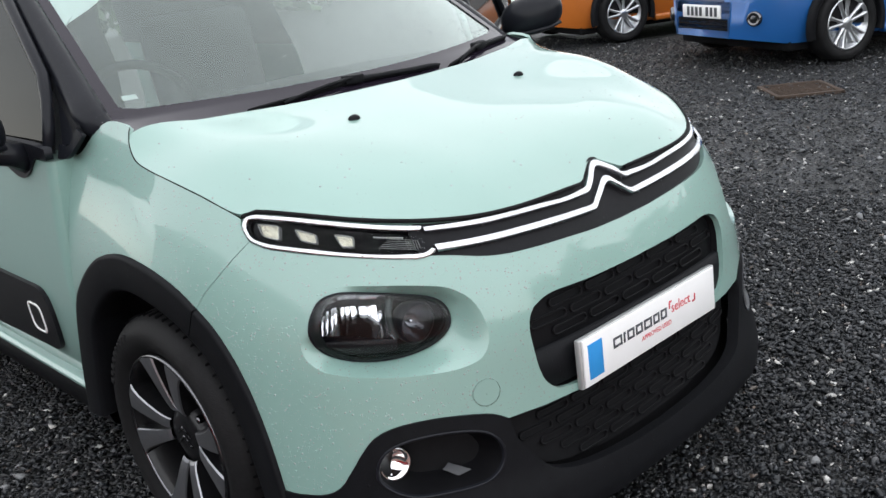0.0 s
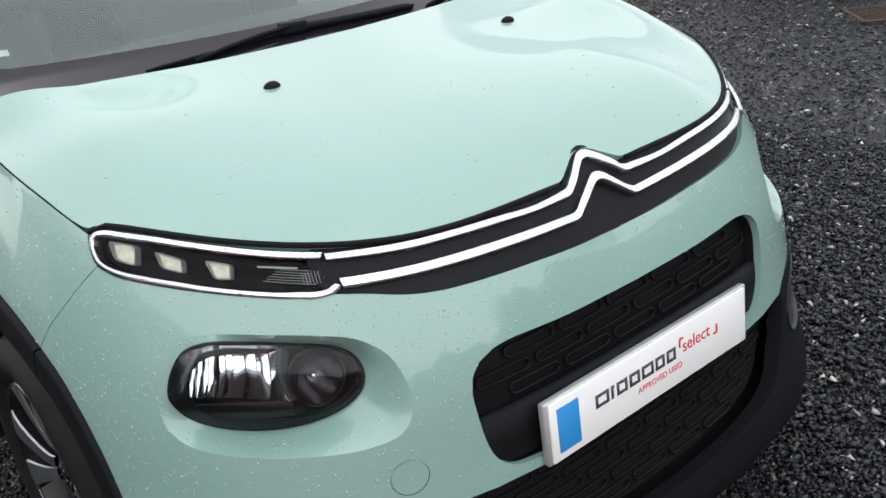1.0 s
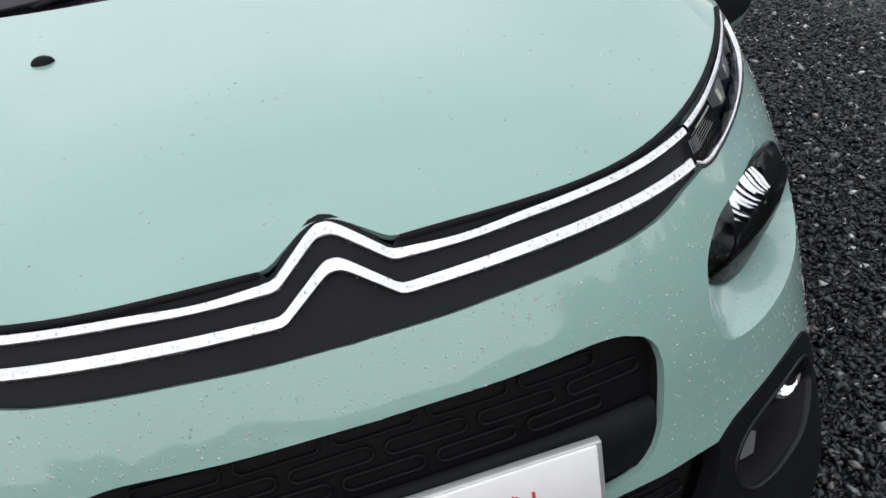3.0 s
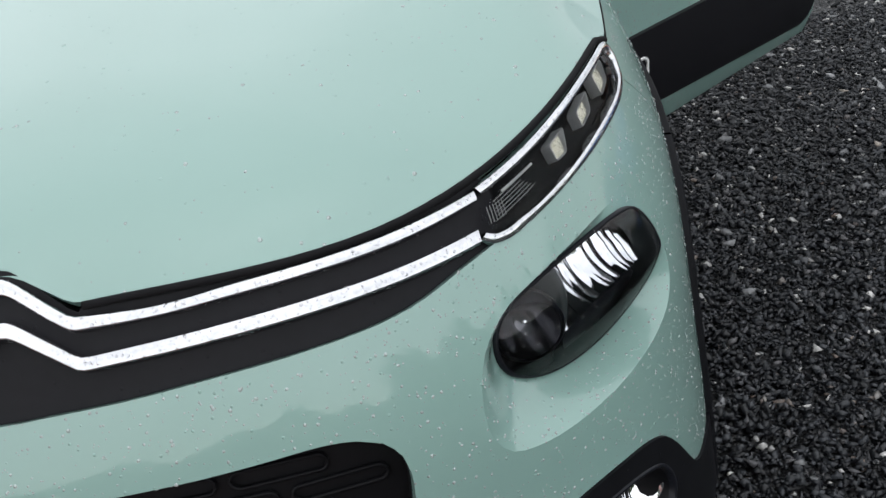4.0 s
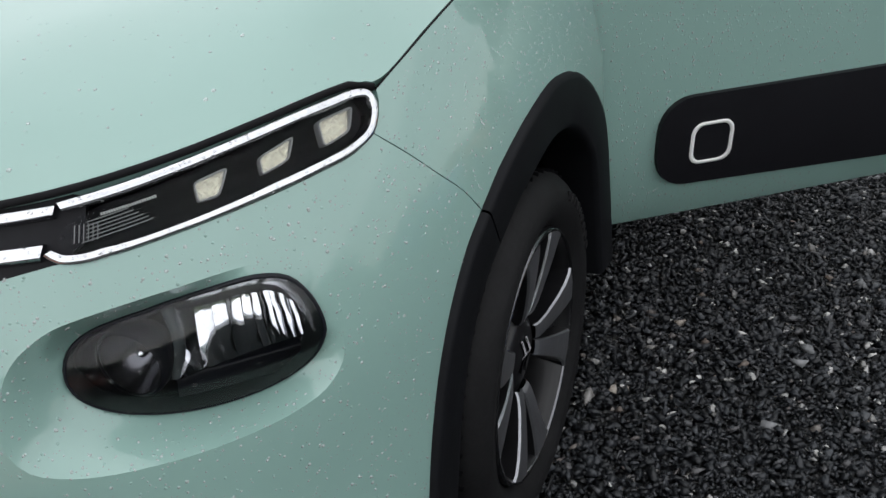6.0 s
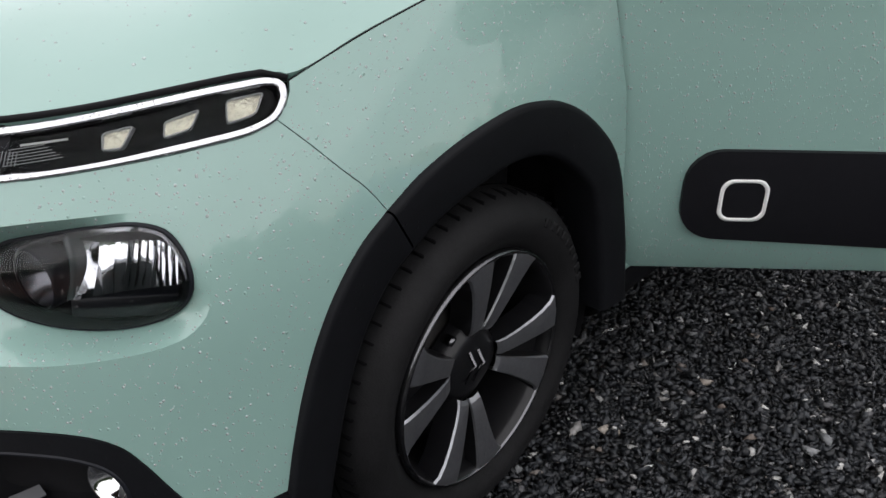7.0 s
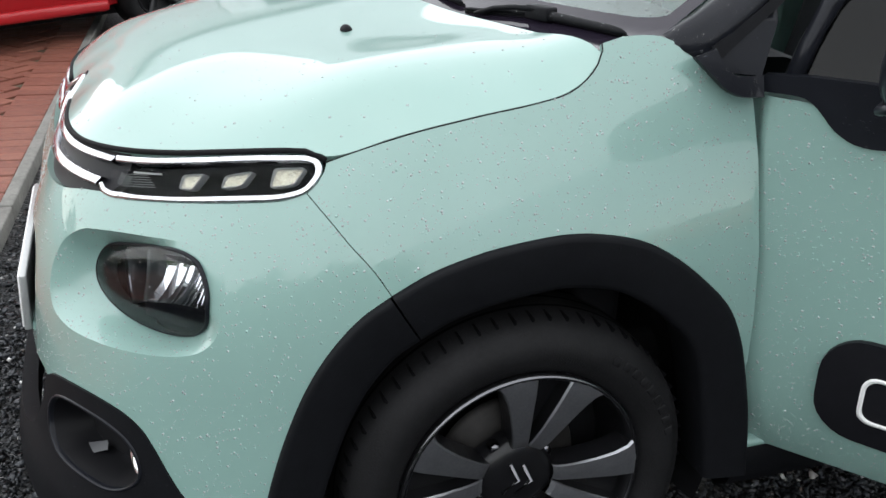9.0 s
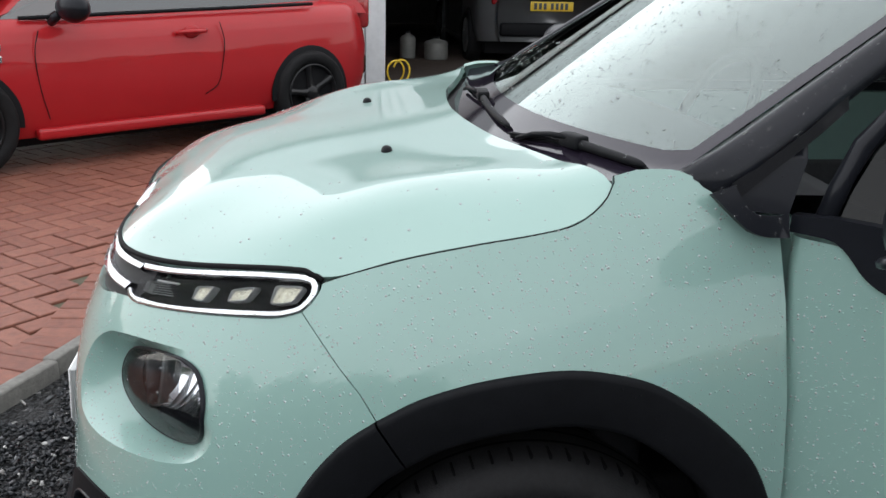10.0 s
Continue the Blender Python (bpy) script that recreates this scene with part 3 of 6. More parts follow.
# plate beam across the lower half of the grille
beam = [[tuple(skin(np.array([(a, z)]), -0.010 - 0.014 * (j in (0, 4)))[0][0]) for a in np.radians(np.linspace(-17.2, 17.2, 40))] for j, z in enumerate((0.545, 0.541, 0.50, 0.458, 0.450))]
part("plate_beam", grid(beam), BLACK_PLASTIC, grille)

# lower apron with its lip and fog lamp pods
mouth = rows((21.4, 0.435), (21.0, 0.395), (19.2, 0.338), (17.5, 0.300), (15, 0.280), (8, 0.262), (0, 0.256))
half = np.concatenate([rows((0, 0.175), (10, 0.172), (25, 0.170), (36, 0.185), (43.5, 0.215), (43.9, 0.327)), APRON_TOP[::-1][1:], spline(mouth, 0.015)[1:]])
half = half[::-1]
outline = np.concatenate([half, half[1:-1][::-1] * MIRROR])


def apron_place(uv):
    low = ((0.33 - uv[:, 1]) / 0.09).clip(0, 1)
    out = 0.004 + 0.013 * low * low * (3 - 2 * low) * (1 - (np.abs(uv[:, 0]) / radians(46)) ** 4).clip(0, 1) - 0.35 * (0.20 - uv[:, 1]).clip(0, 1)
    return skin(uv, out)


apron = part("bumper_apron", sheet(outline, apron_place, [FOG_POD, FOG_POD[::-1] * MIRROR], [], 0.014, 0.03), BLACK_PLASTIC, car, "black plastic apron under the bumper")
half = np.concatenate([rows((0, 0.445), (17, 0.445)), spline(mouth, 0.015)])
mouth_loop = np.concatenate([half, half[1:-1][::-1] * MIRROR])
intake = part("lower_grille", sheet(mouth_loop, lambda uv: skin(uv, -0.045), step=0.025, skirt=0), MATT_BLACK, car, "black lower grille of looping slots")
part("intake_back", grid([[tuple(skin(rows((a, z)), -0.062)[0][0]) for a in np.linspace(-36, 36, 40)] for z in (0.44, 0.34, 0.26, 0.19)]), MATT_BLACK, intake)
slots("grille_slot", mouth_loop, 0.283, 0.425, 0.0285, 0.092, 0.043, intake)

# fog lamp pods
for side in (1, -1):
    def pod_place(uv):
        w = (clearance(FOG_POD, uv * (1, 1)) / 0.03).clip(0, 1)
        return skin(uv, 0.004 - 0.085 * w)

    pod = sheet(FOG_POD, pod_place, step=0.012, skirt=0)
    pod = part("fog_pod", pod if side > 0 else flipped(pod), GRILLE_BLACK, apron, "glossy black pod in the apron")
    lip_ = grid([skin(inset(FOG_POD, d), lift)[0] for d, lift in ((-0.0035, 0.0035), (-0.0025, 0.0062), (0.0005, 0.0066), (0.0020, 0.0040), (0.0025, -0.006))], True)
    part("pod_lip", lip_ if side > 0 else flipped(lip_), BLACK_GLOSS, pod, "narrow glossy lip round the pod")
    c, n = skin(rows((33.0, 0.382)), -0.028)
    c, n = Vector(c[0]), Vector(n[0])
    fog = lathe([(0.001, -0.020), (0.010, -0.017), (0.018, -0.012), (0.025, -0.004), (0.031, 0.004), (0.0345, 0.004), (0.036, -0.004)], 28)
    turn = (n + Vector((-0.25, -0.9, 0.05))).to_track_quat("X", "Z").to_matrix().to_4x4()
    fog = moved(fog, Matrix.Translation(c) @ turn)
    part("fog_lamp", fog if side > 0 else flipped(fog), MIRROR_CHROME, pod, "round clear fog lamp")
    floor_ = grid([[tuple(skin(rows((a0 + (a1 - a0) * t, z0 + (z1 - z0) * t)), d0 + (d1 - d0) * t)[0][0]) for t in np.linspace(0, 1, 10)] for a0, z0, a1, z1, d0, d1 in ((28.3, 0.348, 24.4, 0.304, -0.044, -0.020), (27.5, 0.356, 23.3, 0.316, -0.054, -0.030))])
    part("pod_floor", floor_ if side > 0 else flipped(floor_), SATIN_GREY, pod, "satin grey blade in the pod")

# emblem strips are part of the chrome; dealer's plate in the plate holder
plate = part("dealer_plate", moved(box(-0.2690, 0.2625, -0.004, 0.010, -0.0565, 0.0565, 0.003), Matrix.Identity(4)), PLATE_EDGE, car, "white dealer's display plate in a clear holder")
plate.matrix_basis = pose(0, -0.790, 0.4885, -2.0, 0, 0)
part("plate_face", box(-0.2605, 0.254, -0.0075, -0.002, -0.0535, 0.0535, 0.001), WHITE_CARD, plate)
part("blue_band", box(-0.246, -0.197, -0.0088, -0.006, -0.040, 0.040, 0.0005), BLUE_INK, plate)
for x0, x1, z0, z1, mat in ((-0.150, -0.118, -0.002, 0.022, GREY_INK), (-0.112, -0.104, -0.002, 0.022, GREY_INK), (-0.098, -0.072, -0.002, 0.022, GREY_INK), (-0.066, -0.040, -0.002, 0.022, GREY_INK), (-0.034, -0.004, -0.002, 0.022, GREY_INK), (0.002, 0.026, -0.002, 0.022, GREY_INK), (0.032, 0.056, -0.002, 0.022, GREY_INK)):
    x0, x1 = x0 - 0.008, x1 - 0.008
    inner = 0.0055
    bars = [box(x0, x1, -0.0085, -0.006, z1 - inner, z1, 0), box(x0, x0 + inner, -0.0086, -0.006, z0, z1, 0)]
    if x1 - x0 > 0.02:
        bars += [box(x0, x1, -0.0084, -0.006, z0, z0 + inner, 0), box(x1 - inner, x1, -0.0086, -0.006, z0, z1, 0)]
    part("plate_mark", joined(*bars), mat, plate, "dark grey printed mark")
for x0, z0, sx, sz in ((0.066, 0.030, 1, -1), (0.172, 0.000, -1, 1)):
    x0 -= 0.006
    part("plate_mark", joined(box(min(x0, x0 + sx * 0.010), max(x0, x0 + sx * 0.010), -0.0085, -0.006, z0 - 0.002, z0 + 0.002, 0), box(x0 - 0.002, x0 + 0.002, -0.0086, -0.006, min(z0, z0 + sz * 0.016), max(z0, z0 + sz * 0.016), 0)), RED_INK, plate, "red printed corner")
for text, size, x, z in (("APPROVED USED", 0.0155, -0.054, -0.024), ("select", 0.034, 0.067, 0.002)):
    words = bpy.data.curves.new("words", "FONT")
    words.body, words.size, words.align_x, words.extrude = text, size, "LEFT", 0.0004
    ob = new("plate_lettering", words)
    me = bpy.data.meshes.new_from_object(ob.evaluated_get(bpy.context.evaluated_depsgraph_get()))
    bpy.data.objects.remove(ob)
    me.materials.clear()
    me.materials.append(RED_INK)
    ob = tagged(new("plate_lettering", me), "red printed words")
    ob.parent, ob.matrix_basis = plate, pose(x, -0.0078, z, 90, 0, 0)

# ---------------------------------------------------------------- lamps


def ring(outer, inner, lifts, place):
    """A band between two outlines of equal count, with its cross-section given by lifts."""
    k = len(lifts)
    return grid([place(outer * (1 - s) + inner * s, lift)[0] for s, lift in zip(np.linspace(0, 1, k), lifts)], True)


def lens_place(uv, lift=0.0):
    w = (clearance(LAMP, uv) / 0.05).clip(0, 1)
    bulge = 0.010 * w * (2 - w)
    return skin(uv, -lens_depth(uv) + 0.001 + bulge + lift)


def flat_lens(uv, lift=0.0):
    return skin(uv, -lens_depth(uv) + 0.001 + lift)


def mirrored(data, side):
    return data if side > 0 else flipped(data)


for side in (1, -1):
    lamp = part("headlamp", mirrored(ring(inset(LAMP, -0.0015), inset(LAMP, 0.0035), (-0.004, 0.0012, 0.0016, 0.0008), flat_lens), side), BLACK_GLOSS, car, "dark headlamp behind clear glass in a scooped recess")
    part("lamp_lens", mirrored(sheet(inset(LAMP, 0.001), lens_place, step=0.012, skirt=0), side), LENS_GLASS, lamp, "clear curved headlamp glass")
    part("lamp_rim", mirrored(ring(inset(LAMP, 0.003), inset(LAMP, 0.0105), (0.000, -0.006, -0.015, -0.032), flat_lens), side), CLEAR_GREY, lamp, "grey translucent rim")
    bowl = sheet(inset(LAMP, 0.004), lambda uv: skin(uv, -lens_depth(uv) - 0.014 - 0.075 * np.minimum(1, clearance(LAMP, uv) / 0.03)), step=0.012, skirt=0)
    part("lamp_housing", mirrored(bowl, side), MATT_BLACK, lamp, "black lamp housing")
    # outer reflector: upright flutes, bowed in deep, their feet turning up to the sky
    dice = random.Random(11)
    turns = [31.2, 32.6, 33.7, 34.6, 35.4, 36.0, 36.5, 37.0, 37.4, 37.8, 38.2]
    for k, (a0, a1) in enumerate(zip(turns[:-1], turns[1:])):
        tilt, lean, drop = dice.uniform(-0.0035, 0.0035), dice.uniform(-0.004, 0.004), dice.uniform(0.0, 0.004)
        flute = []
        for row in range(13):
            v = row / 12
            line = []
            for w_ in (0.0, 0.25, 0.5, 0.75, 1.0):
                a = a0 + (a1 - a0) * w_
                u = (a - 34.7) / 3.6
                z = 0.725 - 0.004 * u * u - (0.076 - 0.010 * u) * v
                deep = 0.013 + 0.058 * (1 - 0.55 * u * u) * (1 - (0.12 - v) ** 2 * (6.0 if v < 0.12 else 1.20))
                line.append(tuple(flat_lens(rows((a, z)), -deep + 0.0016 * math.sin(math.pi * w_) + tilt * (w_ - 0.5) + lean * (v - 0.5) - drop)[0][0]))
            flute.append(line)
        part("reflector", mirrored(grid(flute), side), MIRROR_CHROME, lamp, "fluted chrome reflector")
    shelf = grid([[tuple(flat_lens(rows((a, z)), -deep)[0][0]) for a in np.linspace(31.0, 38.2, 16)] for z, deep in ((0.650, 0.046), (0.643, 0.026), (0.638, 0.022), (0.622, 0.020), (0.610, 0.017))])
    part("lamp_step", mirrored(shelf, side), BLACK_GLOSS, lamp, "glossy black shelf under the reflector")
    part("lamp_divider", mirrored(grid([[tuple(flat_lens(rows((a + 0.5 * math.sin(t * 3), 0.722 - 0.085 * t)), -deep)[0][0]) for t in np.linspace(0, 1, 12)] for a, deep in ((31.5, 0.060), (31.2, 0.020), (30.9, 0.016), (30.6, 0.020), (30.4, 0.060))]), side), CLEAR_GREY, lamp, "smoky divider between the two lamps")
    # inner round lamp
    c, n = flat_lens(rows((28.9, 0.668)), -0.036)
    aim = Vector((0.1, -1, 0.02)).to_track_quat("X", "Z").to_matrix().to_4x4()
    m = Matrix.Translation(c[0]) @ aim
    part("lamp_bezel", mirrored(moved(lathe([(0.040, 0.016), (0.044, 0.012), (0.043, -0.01), (0.034, -0.030)], 32), m), side), BLACK_GLOSS, lamp)
    part("lamp_bulb_dome", mirrored(moved(lathe([(0.001, -0.034), (0.012, -0.031), (0.024, -0.022), (0.034, -0.006), (0.040, 0.012)], 32), m), side), DARK_CHROME, lamp, "smoked round inner lamp")
    part("lamp_bulb", mirrored(moved(lathe([(0.001, -0.004), (0.005, -0.006), (0.007, -0.012), (0.007, -0.034)], 16), m), side), MIRROR_CHROME, lamp)
    # thin running light strip
    pane = DRL_PANE
    outer = spline(np.concatenate([DRL_TOP[:-1], DRL_FOOT]), 0.006)
    n = 140
    d = np.r_[0, np.cumsum(np.linalg.norm(np.diff(outer, axis=0), axis=1))]
    band = np.stack([np.interp(np.linspace(0, d[-1], n), d, outer[:, i]) for i in range(2)], 1)
    inner_ = np.array([pane[np.argmin(((pane - p) ** 2).sum(1))] for p in band])
    for _ in range(3):
        inner_[1:-1] = (inner_[:-2] + inner_[1:-1] + inner_[2:]) / 3
    wide = np.linalg.norm(band - inner_, axis=1, keepdims=True)
    inner_ = band + (inner_ - band) * np.minimum(1.0, 0.0102 / (wide + 1e-9))
    frame_rows = [skin(band * (1 - s_) + inner_ * s_, lift)[0] for s_, lift in zip((0, 0.03, 0.10, 0.35, 0.65, 0.86, 0.94, 1), (-0.012, 0.0008, 0.0022, 0.0028, 0.0030, 0.0028, 0.0010, -0.014))]
    drl = part("running_light", mirrored(grid(frame_rows), side), CHROME, car, "slim running light framed in chrome, wet")
    part("light_lens", mirrored(sheet(inset(DRL_PANE, -0.002), lambda uv: skin(uv, -0.003), step=0.012, skirt=0), side), STRIP_GLASS, drl, "clear narrow lens")
    part("light_housing", mirrored(sheet(inset(DRL_PANE, -0.006), lambda uv: skin(uv, -0.010 - 0.030 * np.minimum(1, clearance(DRL_PANE, uv) / 0.012)), step=0.010, skirt=0), side), MATT_BLACK, drl, "dark lamp housing")
    for marks in (((41.2, 0.862), (43.9, 0.867), (43.3, 0.842), (41.3, 0.834)), ((37.2, 0.843), (39.6, 0.855), (39.0, 0.832), (37.2, 0.824)), ((33.3, 0.833), (35.4, 0.841), (34.7, 0.815), (33.4, 0.813))):
        marks = rows(*marks)
        loop = np.concatenate([marks[k - 1] + (marks[k] - marks[k - 1]) * np.linspace(0.07, 0.93, 10)[:, None] for k in range(len(marks))])
        for _ in range(2):
            loop = (np.roll(loop, 1, 0) + 2 * loop + np.roll(loop, -1, 0)) / 4
        part("light_guide", mirrored(grid([skin(loop, -0.024)[0], skin(loop, -0.0095)[0], skin(inset(loop, 0.0008), -0.0085)[0], skin(inset(loop, 0.0020), -0.0090)[0], skin(inset(loop, 0.0024), -0.018)[0]], True), side), GUIDE, drl, "pale glassy light guide")
        part("light_dish", mirrored(sheet(inset(loop, 0.0012), lambda uv: skin(uv, -0.010 - 0.30 * (uv[:, 1] - loop[:, 1].min()) - 0.35 * clearance(loop, uv)), step=0.005, skirt=0), side), CRYSTAL, drl, "lamp dish with its sparkle put in as speckled glow")
    ribs = []
    for k in range(6):
        p = [tuple(skin(rows((a, 0.7975 + 0.0034 * k + 0.0030 * (a - 27.5))), -0.012)[0][0]) for a in np.linspace(26.9, 31.0 - 0.25 * k, 14)]
        ribs.append(tube(p, 0.0006, 5))
    part("indicator_ribs", mirrored(joined(*ribs), side), GUIDE, drl, "fine ribs of the indicator lens")
    mesh = [tube([tuple(skin(rows((26.8 + 0.24 * k + 0.1 * t, 0.797 + 0.016 * t)), -0.011)[0][0]) for t in (0, 0.5, 1)], 0.0006, 5) for k in range(6)]
    part("indicator_grid", mirrored(joined(*mesh), side), GUIDE, drl, "fine grid of the indicator lens")
    for k in range(22):
        a = 28.3 + 3.0 * k / 22
        p = [tuple(skin(rows((a + d, 0.8195 + 0.0025 * (a + d - 28.3))), -0.009)[0][0]) for d in (0.0, 0.05, 0.10)]
        part("light_tick", mirrored(tube(p, 0.0016, 6), side), LED, drl)

# washer jets on the bonnet
for x in (0.295, -0.295):
    p, n = on_bonnet(np.array([(x, -0.177)]))
    jet = lathe([(0.001, 0.011), (0.006, 0.0105), (0.011, 0.007), (0.0135, 0.002), (0.014, -0.004)], 16)
    m = Matrix.Translation(p[0]) @ Vector(n[0]).to_track_quat("X", "Y").to_matrix().to_4x4() @ Matrix.Diagonal((0.9, 0.8, 1.25, 1))
    part("washer_jet", moved(jet, m), BLACK_PLASTIC, bonnet, "small black washer jet")

# ---------------------------------------------------------------- wheel arches and wheels
HUB = Vector((0.0, 0.0, 0.307))
arch = np.concatenate([rows((43.2, 0.215), (43.9, 0.330)), ARCH_FRONT[::-1][1:], ARCH_REAR[1:], spline(rows((89.8, 0.470), (90.9, 0.40), (91.8, 0.30), (92.0, 0.265)), 0.02)[1:]])
out, nor = skin(arch, 0.0)
rows_ = []
for d, lift in ((0.0, -0.006), (0.000, 0.008), (0.003, 0.0115), (0.010, 0.0125), (0.040, 0.012), (0.078, 0.011), (0.086, 0.008), (0.089, 0.0), (0.089, -0.04), (0.083, -0.09)):
    line = []
    for p, n in zip(out, nor):
        to = np.array((0.0, HUB.y - p[1], HUB.z - p[2]))
        dist = max(np.linalg.norm(to), 0.2)
        to /= dist
        q = p + to * d
        q[0] = p[0] + lift + 0.0
        line.append(tuple(q))
    rows_.append(line)
cut = int(np.argmin(np.abs(arch[:, 0] - radians(52.2)) + np.abs(arch[:, 1] - 0.695)))
for side in (1, -1):
    for sect, label in ((slice(0, cut), "black plastic arch cladding on the bumper"), (slice(cut, None), "black plastic arch cladding on the wing")):
        piece = [r[sect] for r in rows_]
        if sect.start == 0:
            piece = [r + [tuple(np.array(r[-1]) * 0.25 + np.array(rows_[k][cut]) * 0.75)] for k, r in enumerate(piece)]
        part("arch_cladding", mirrored(grid(piece), side), BLACK_PLASTIC, car, label)
    liner = moved(lathe([(0.395, 0.78), (0.375, 0.70), (0.37, 0.48), (0.30, 0.45), (0.02, 0.45)], 40, -20, 200), Matrix.Translation(HUB))
    part("arch_liner", mirrored(liner, side), MATT_BLACK, car)


def wheel_parts(parent, r_tyre=0.311, face=0.0):
    """Tyre, rim and four pairs of blades; the outer face looks along +x."""
    r = 0.2135
    tyre = lathe([(r - 0.004, -0.03), (r + 0.004, -0.012), (r + 0.012, -0.006), (r + 0.030, 0.008), (r + 0.055, 0.012), (r_tyre - 0.030, 0.006), (r_tyre - 0.014, -0.006), (r_tyre - 0.005, -0.020), (r_tyre, -0.045), (r_tyre + 0.001, -0.10), (r_tyre, -0.155), (r_tyre - 0.012, -0.19), (r, -0.18)], 96)
    part("tyre", tyre, RUBBER, parent, "black tyre with a worn sidewall")
    # tread grooves are not cut: blacker strips carry their shade
    groove = [moved(lathe([(r_tyre + 0.0015, x), (r_tyre + 0.0015, x - 0.007)], 96), Matrix.Identity(4)) for x in (-0.062, -0.096, -0.130)]
    blocks = []
    for k in range(64):
        m = Matrix.Rotation(2 * math.pi * k / 64, 4, "X")
        blocks.append(moved(box(-0.050, -0.019, -0.0020, 0.0020, r_tyre - 0.016, r_tyre + 0.0006, 0), m))
    part("tread_sipe", joined(*groove, *blocks), GROOVE_SHADE, parent)
    for k in range(9):
        part("sidewall_mark", moved(box(0.0085, 0.0128, -0.008, 0.008, r + 0.050, r + 0.066, 0.002), Matrix.Rotation(radians(-62 + 5.2 * k), 4, "X")), RUBBER, parent)
    rim = lathe([(r + 0.004, -0.010), (r + 0.003, -0.002), (r - 0.002, 0.000), (r - 0.007, -0.006), (r - 0.010, -0.020), (r - 0.018, -0.06), (r - 0.022, -0.14)], 80)
    part("rim", rim, BLACK_ALLOY, parent, "black alloy rim")
    part("rim_edge", lathe([(r + 0.0035, -0.003), (r + 0.001, 0.0012), (r - 0.003, 0.0008), (r - 0.0045, -0.003)], 80), DARK_CHROME, parent, "cut rim edge")
    part("brake_disc", lathe([(0.02, -0.078), (0.125, -0.078), (0.13, -0.09)], 40), WORN_IRON, parent, "dull iron brake disc")
    part("wheel_back", lathe([(0.001, -0.12), (r - 0.02, -0.12)], 40), MATT_BLACK, parent)
    hub = [(0.001, -0.026), (0.030, -0.0265), (0.050, -0.028), (0.064, -0.033), (0.074, -0.042), (0.078, -0.07)]
    v, f = lathe(hub, 48)
    v = [(x, y * (1 + 0.06 * math.cos(4 * math.atan2(z, y + 1e-9))), z * (1 + 0.06 * math.cos(4 * math.atan2(z, y + 1e-9)))) for x, y, z in v]
    part("hub_cap", (v, f), BLACK_ALLOY, parent, "black hub cap")
    for dz in (-0.011, 0.013):
        ch = tube([(-0.0255, dz - 0.012, -0.030), (-0.0245, dz + 0.012, 0.0), (-0.0255, dz - 0.012, 0.030)], 0.0040, 6)
        part("hub_chevron", ch, DARK_CHROME, parent)
    for k in range(4):
        base = 90 * k
        for s in (-1, 1):
            prof = [(0.066, 0.6, 25.0, -0.026), (0.074, 1.2, 24.5, -0.021), (0.088, 3.4, 24.0, -0.0165), (0.110, 5.4, 23.6, -0.012), (0.145, 7.0, 23.8, -0.006), (0.175, 7.6, 24.6, -0.002), (0.198, 8.0, 26.0, 0.0), (0.2115, 8.2, 28.5, 0.0)]
            rows2 = []
            for rr, a0, a1, x in prof:
                line = []
                for u, drop in ((0, 0.05), (0, 0.004), (0.05, 0.0), (0.5, -0.001), (0.95, 0.0), (1, 0.004), (1, 0.05)):
                    a = radians(base + s * (a0 + (a1 - a0) * u))
                    line.append((x - drop, rr * math.sin(a), rr * math.cos(a)))
                rows2.append(line)
            v, f = grid(rows2)
            top = [q for q in f if min(q) % 7 not in (0, 5)]
            walls = [q for q in f if min(q) % 7 in (0, 5)]
            spoke = part("spoke", (v, top), CUT_ALLOY, parent, "machined grey spoke blade", smooth=False)
            part("spoke_flank", (v, walls), BLACK_ALLOY, spoke, smooth=False)
        a = radians(base)
        web = grid([[(-0.030 - 0.02 * (1 - (rr - 0.07) / 0.13), rr * math.sin(a + radians(d)), rr * math.cos(a + radians(d))) for d in (-8, -4, 0, 4, 8)] for rr in (0.07, 0.10, 0.14, 0.18, 0.208)])
        part("spoke_web", web, BLACK_ALLOY, parent)
    for k in range(4):
        a = radians(45 + 90 * k)
        part("wheel_bolt", moved(lathe([(0.001, -0.040), (0.009, -0.041), (0.011, -0.046), (0.011, -0.06)], 12), Matrix.Translation((0, 0.052 * math.sin(a) * 1.3, 0.052 * math.cos(a) * 1.3))), DARK_CHROME, parent)


wheel = new("wheel")
tagged(wheel, "black alloy wheel with four pairs of machined blades")
wheel_parts(wheel)
wheel.parent = car
SPIN = -12.0
for k, (x, y, turn) in enumerate(((0.819, 0.0, 0), (-0.819, 0.0, 180), (0.79, 2.54, 0), (-0.79, 2.54, 180))):
    m = pose(x, y, HUB.z, 0, 0, turn) @ pose(0, 0, 0, SPIN if turn == 0 else 91, 0, 0)
    if k == 0:
        wheel.matrix_basis = m
    else:
        copy_thing(wheel, m)

# ---------------------------------------------------------------- cabin, glass, doors
# side edge of the windscreen, and how far the glass bows forward between the sides
SCREEN_LOW, SCREEN_HIGH = Vector((0.694, 0.237, 1.030)), Vector((0.600, 0.880, 1.449))


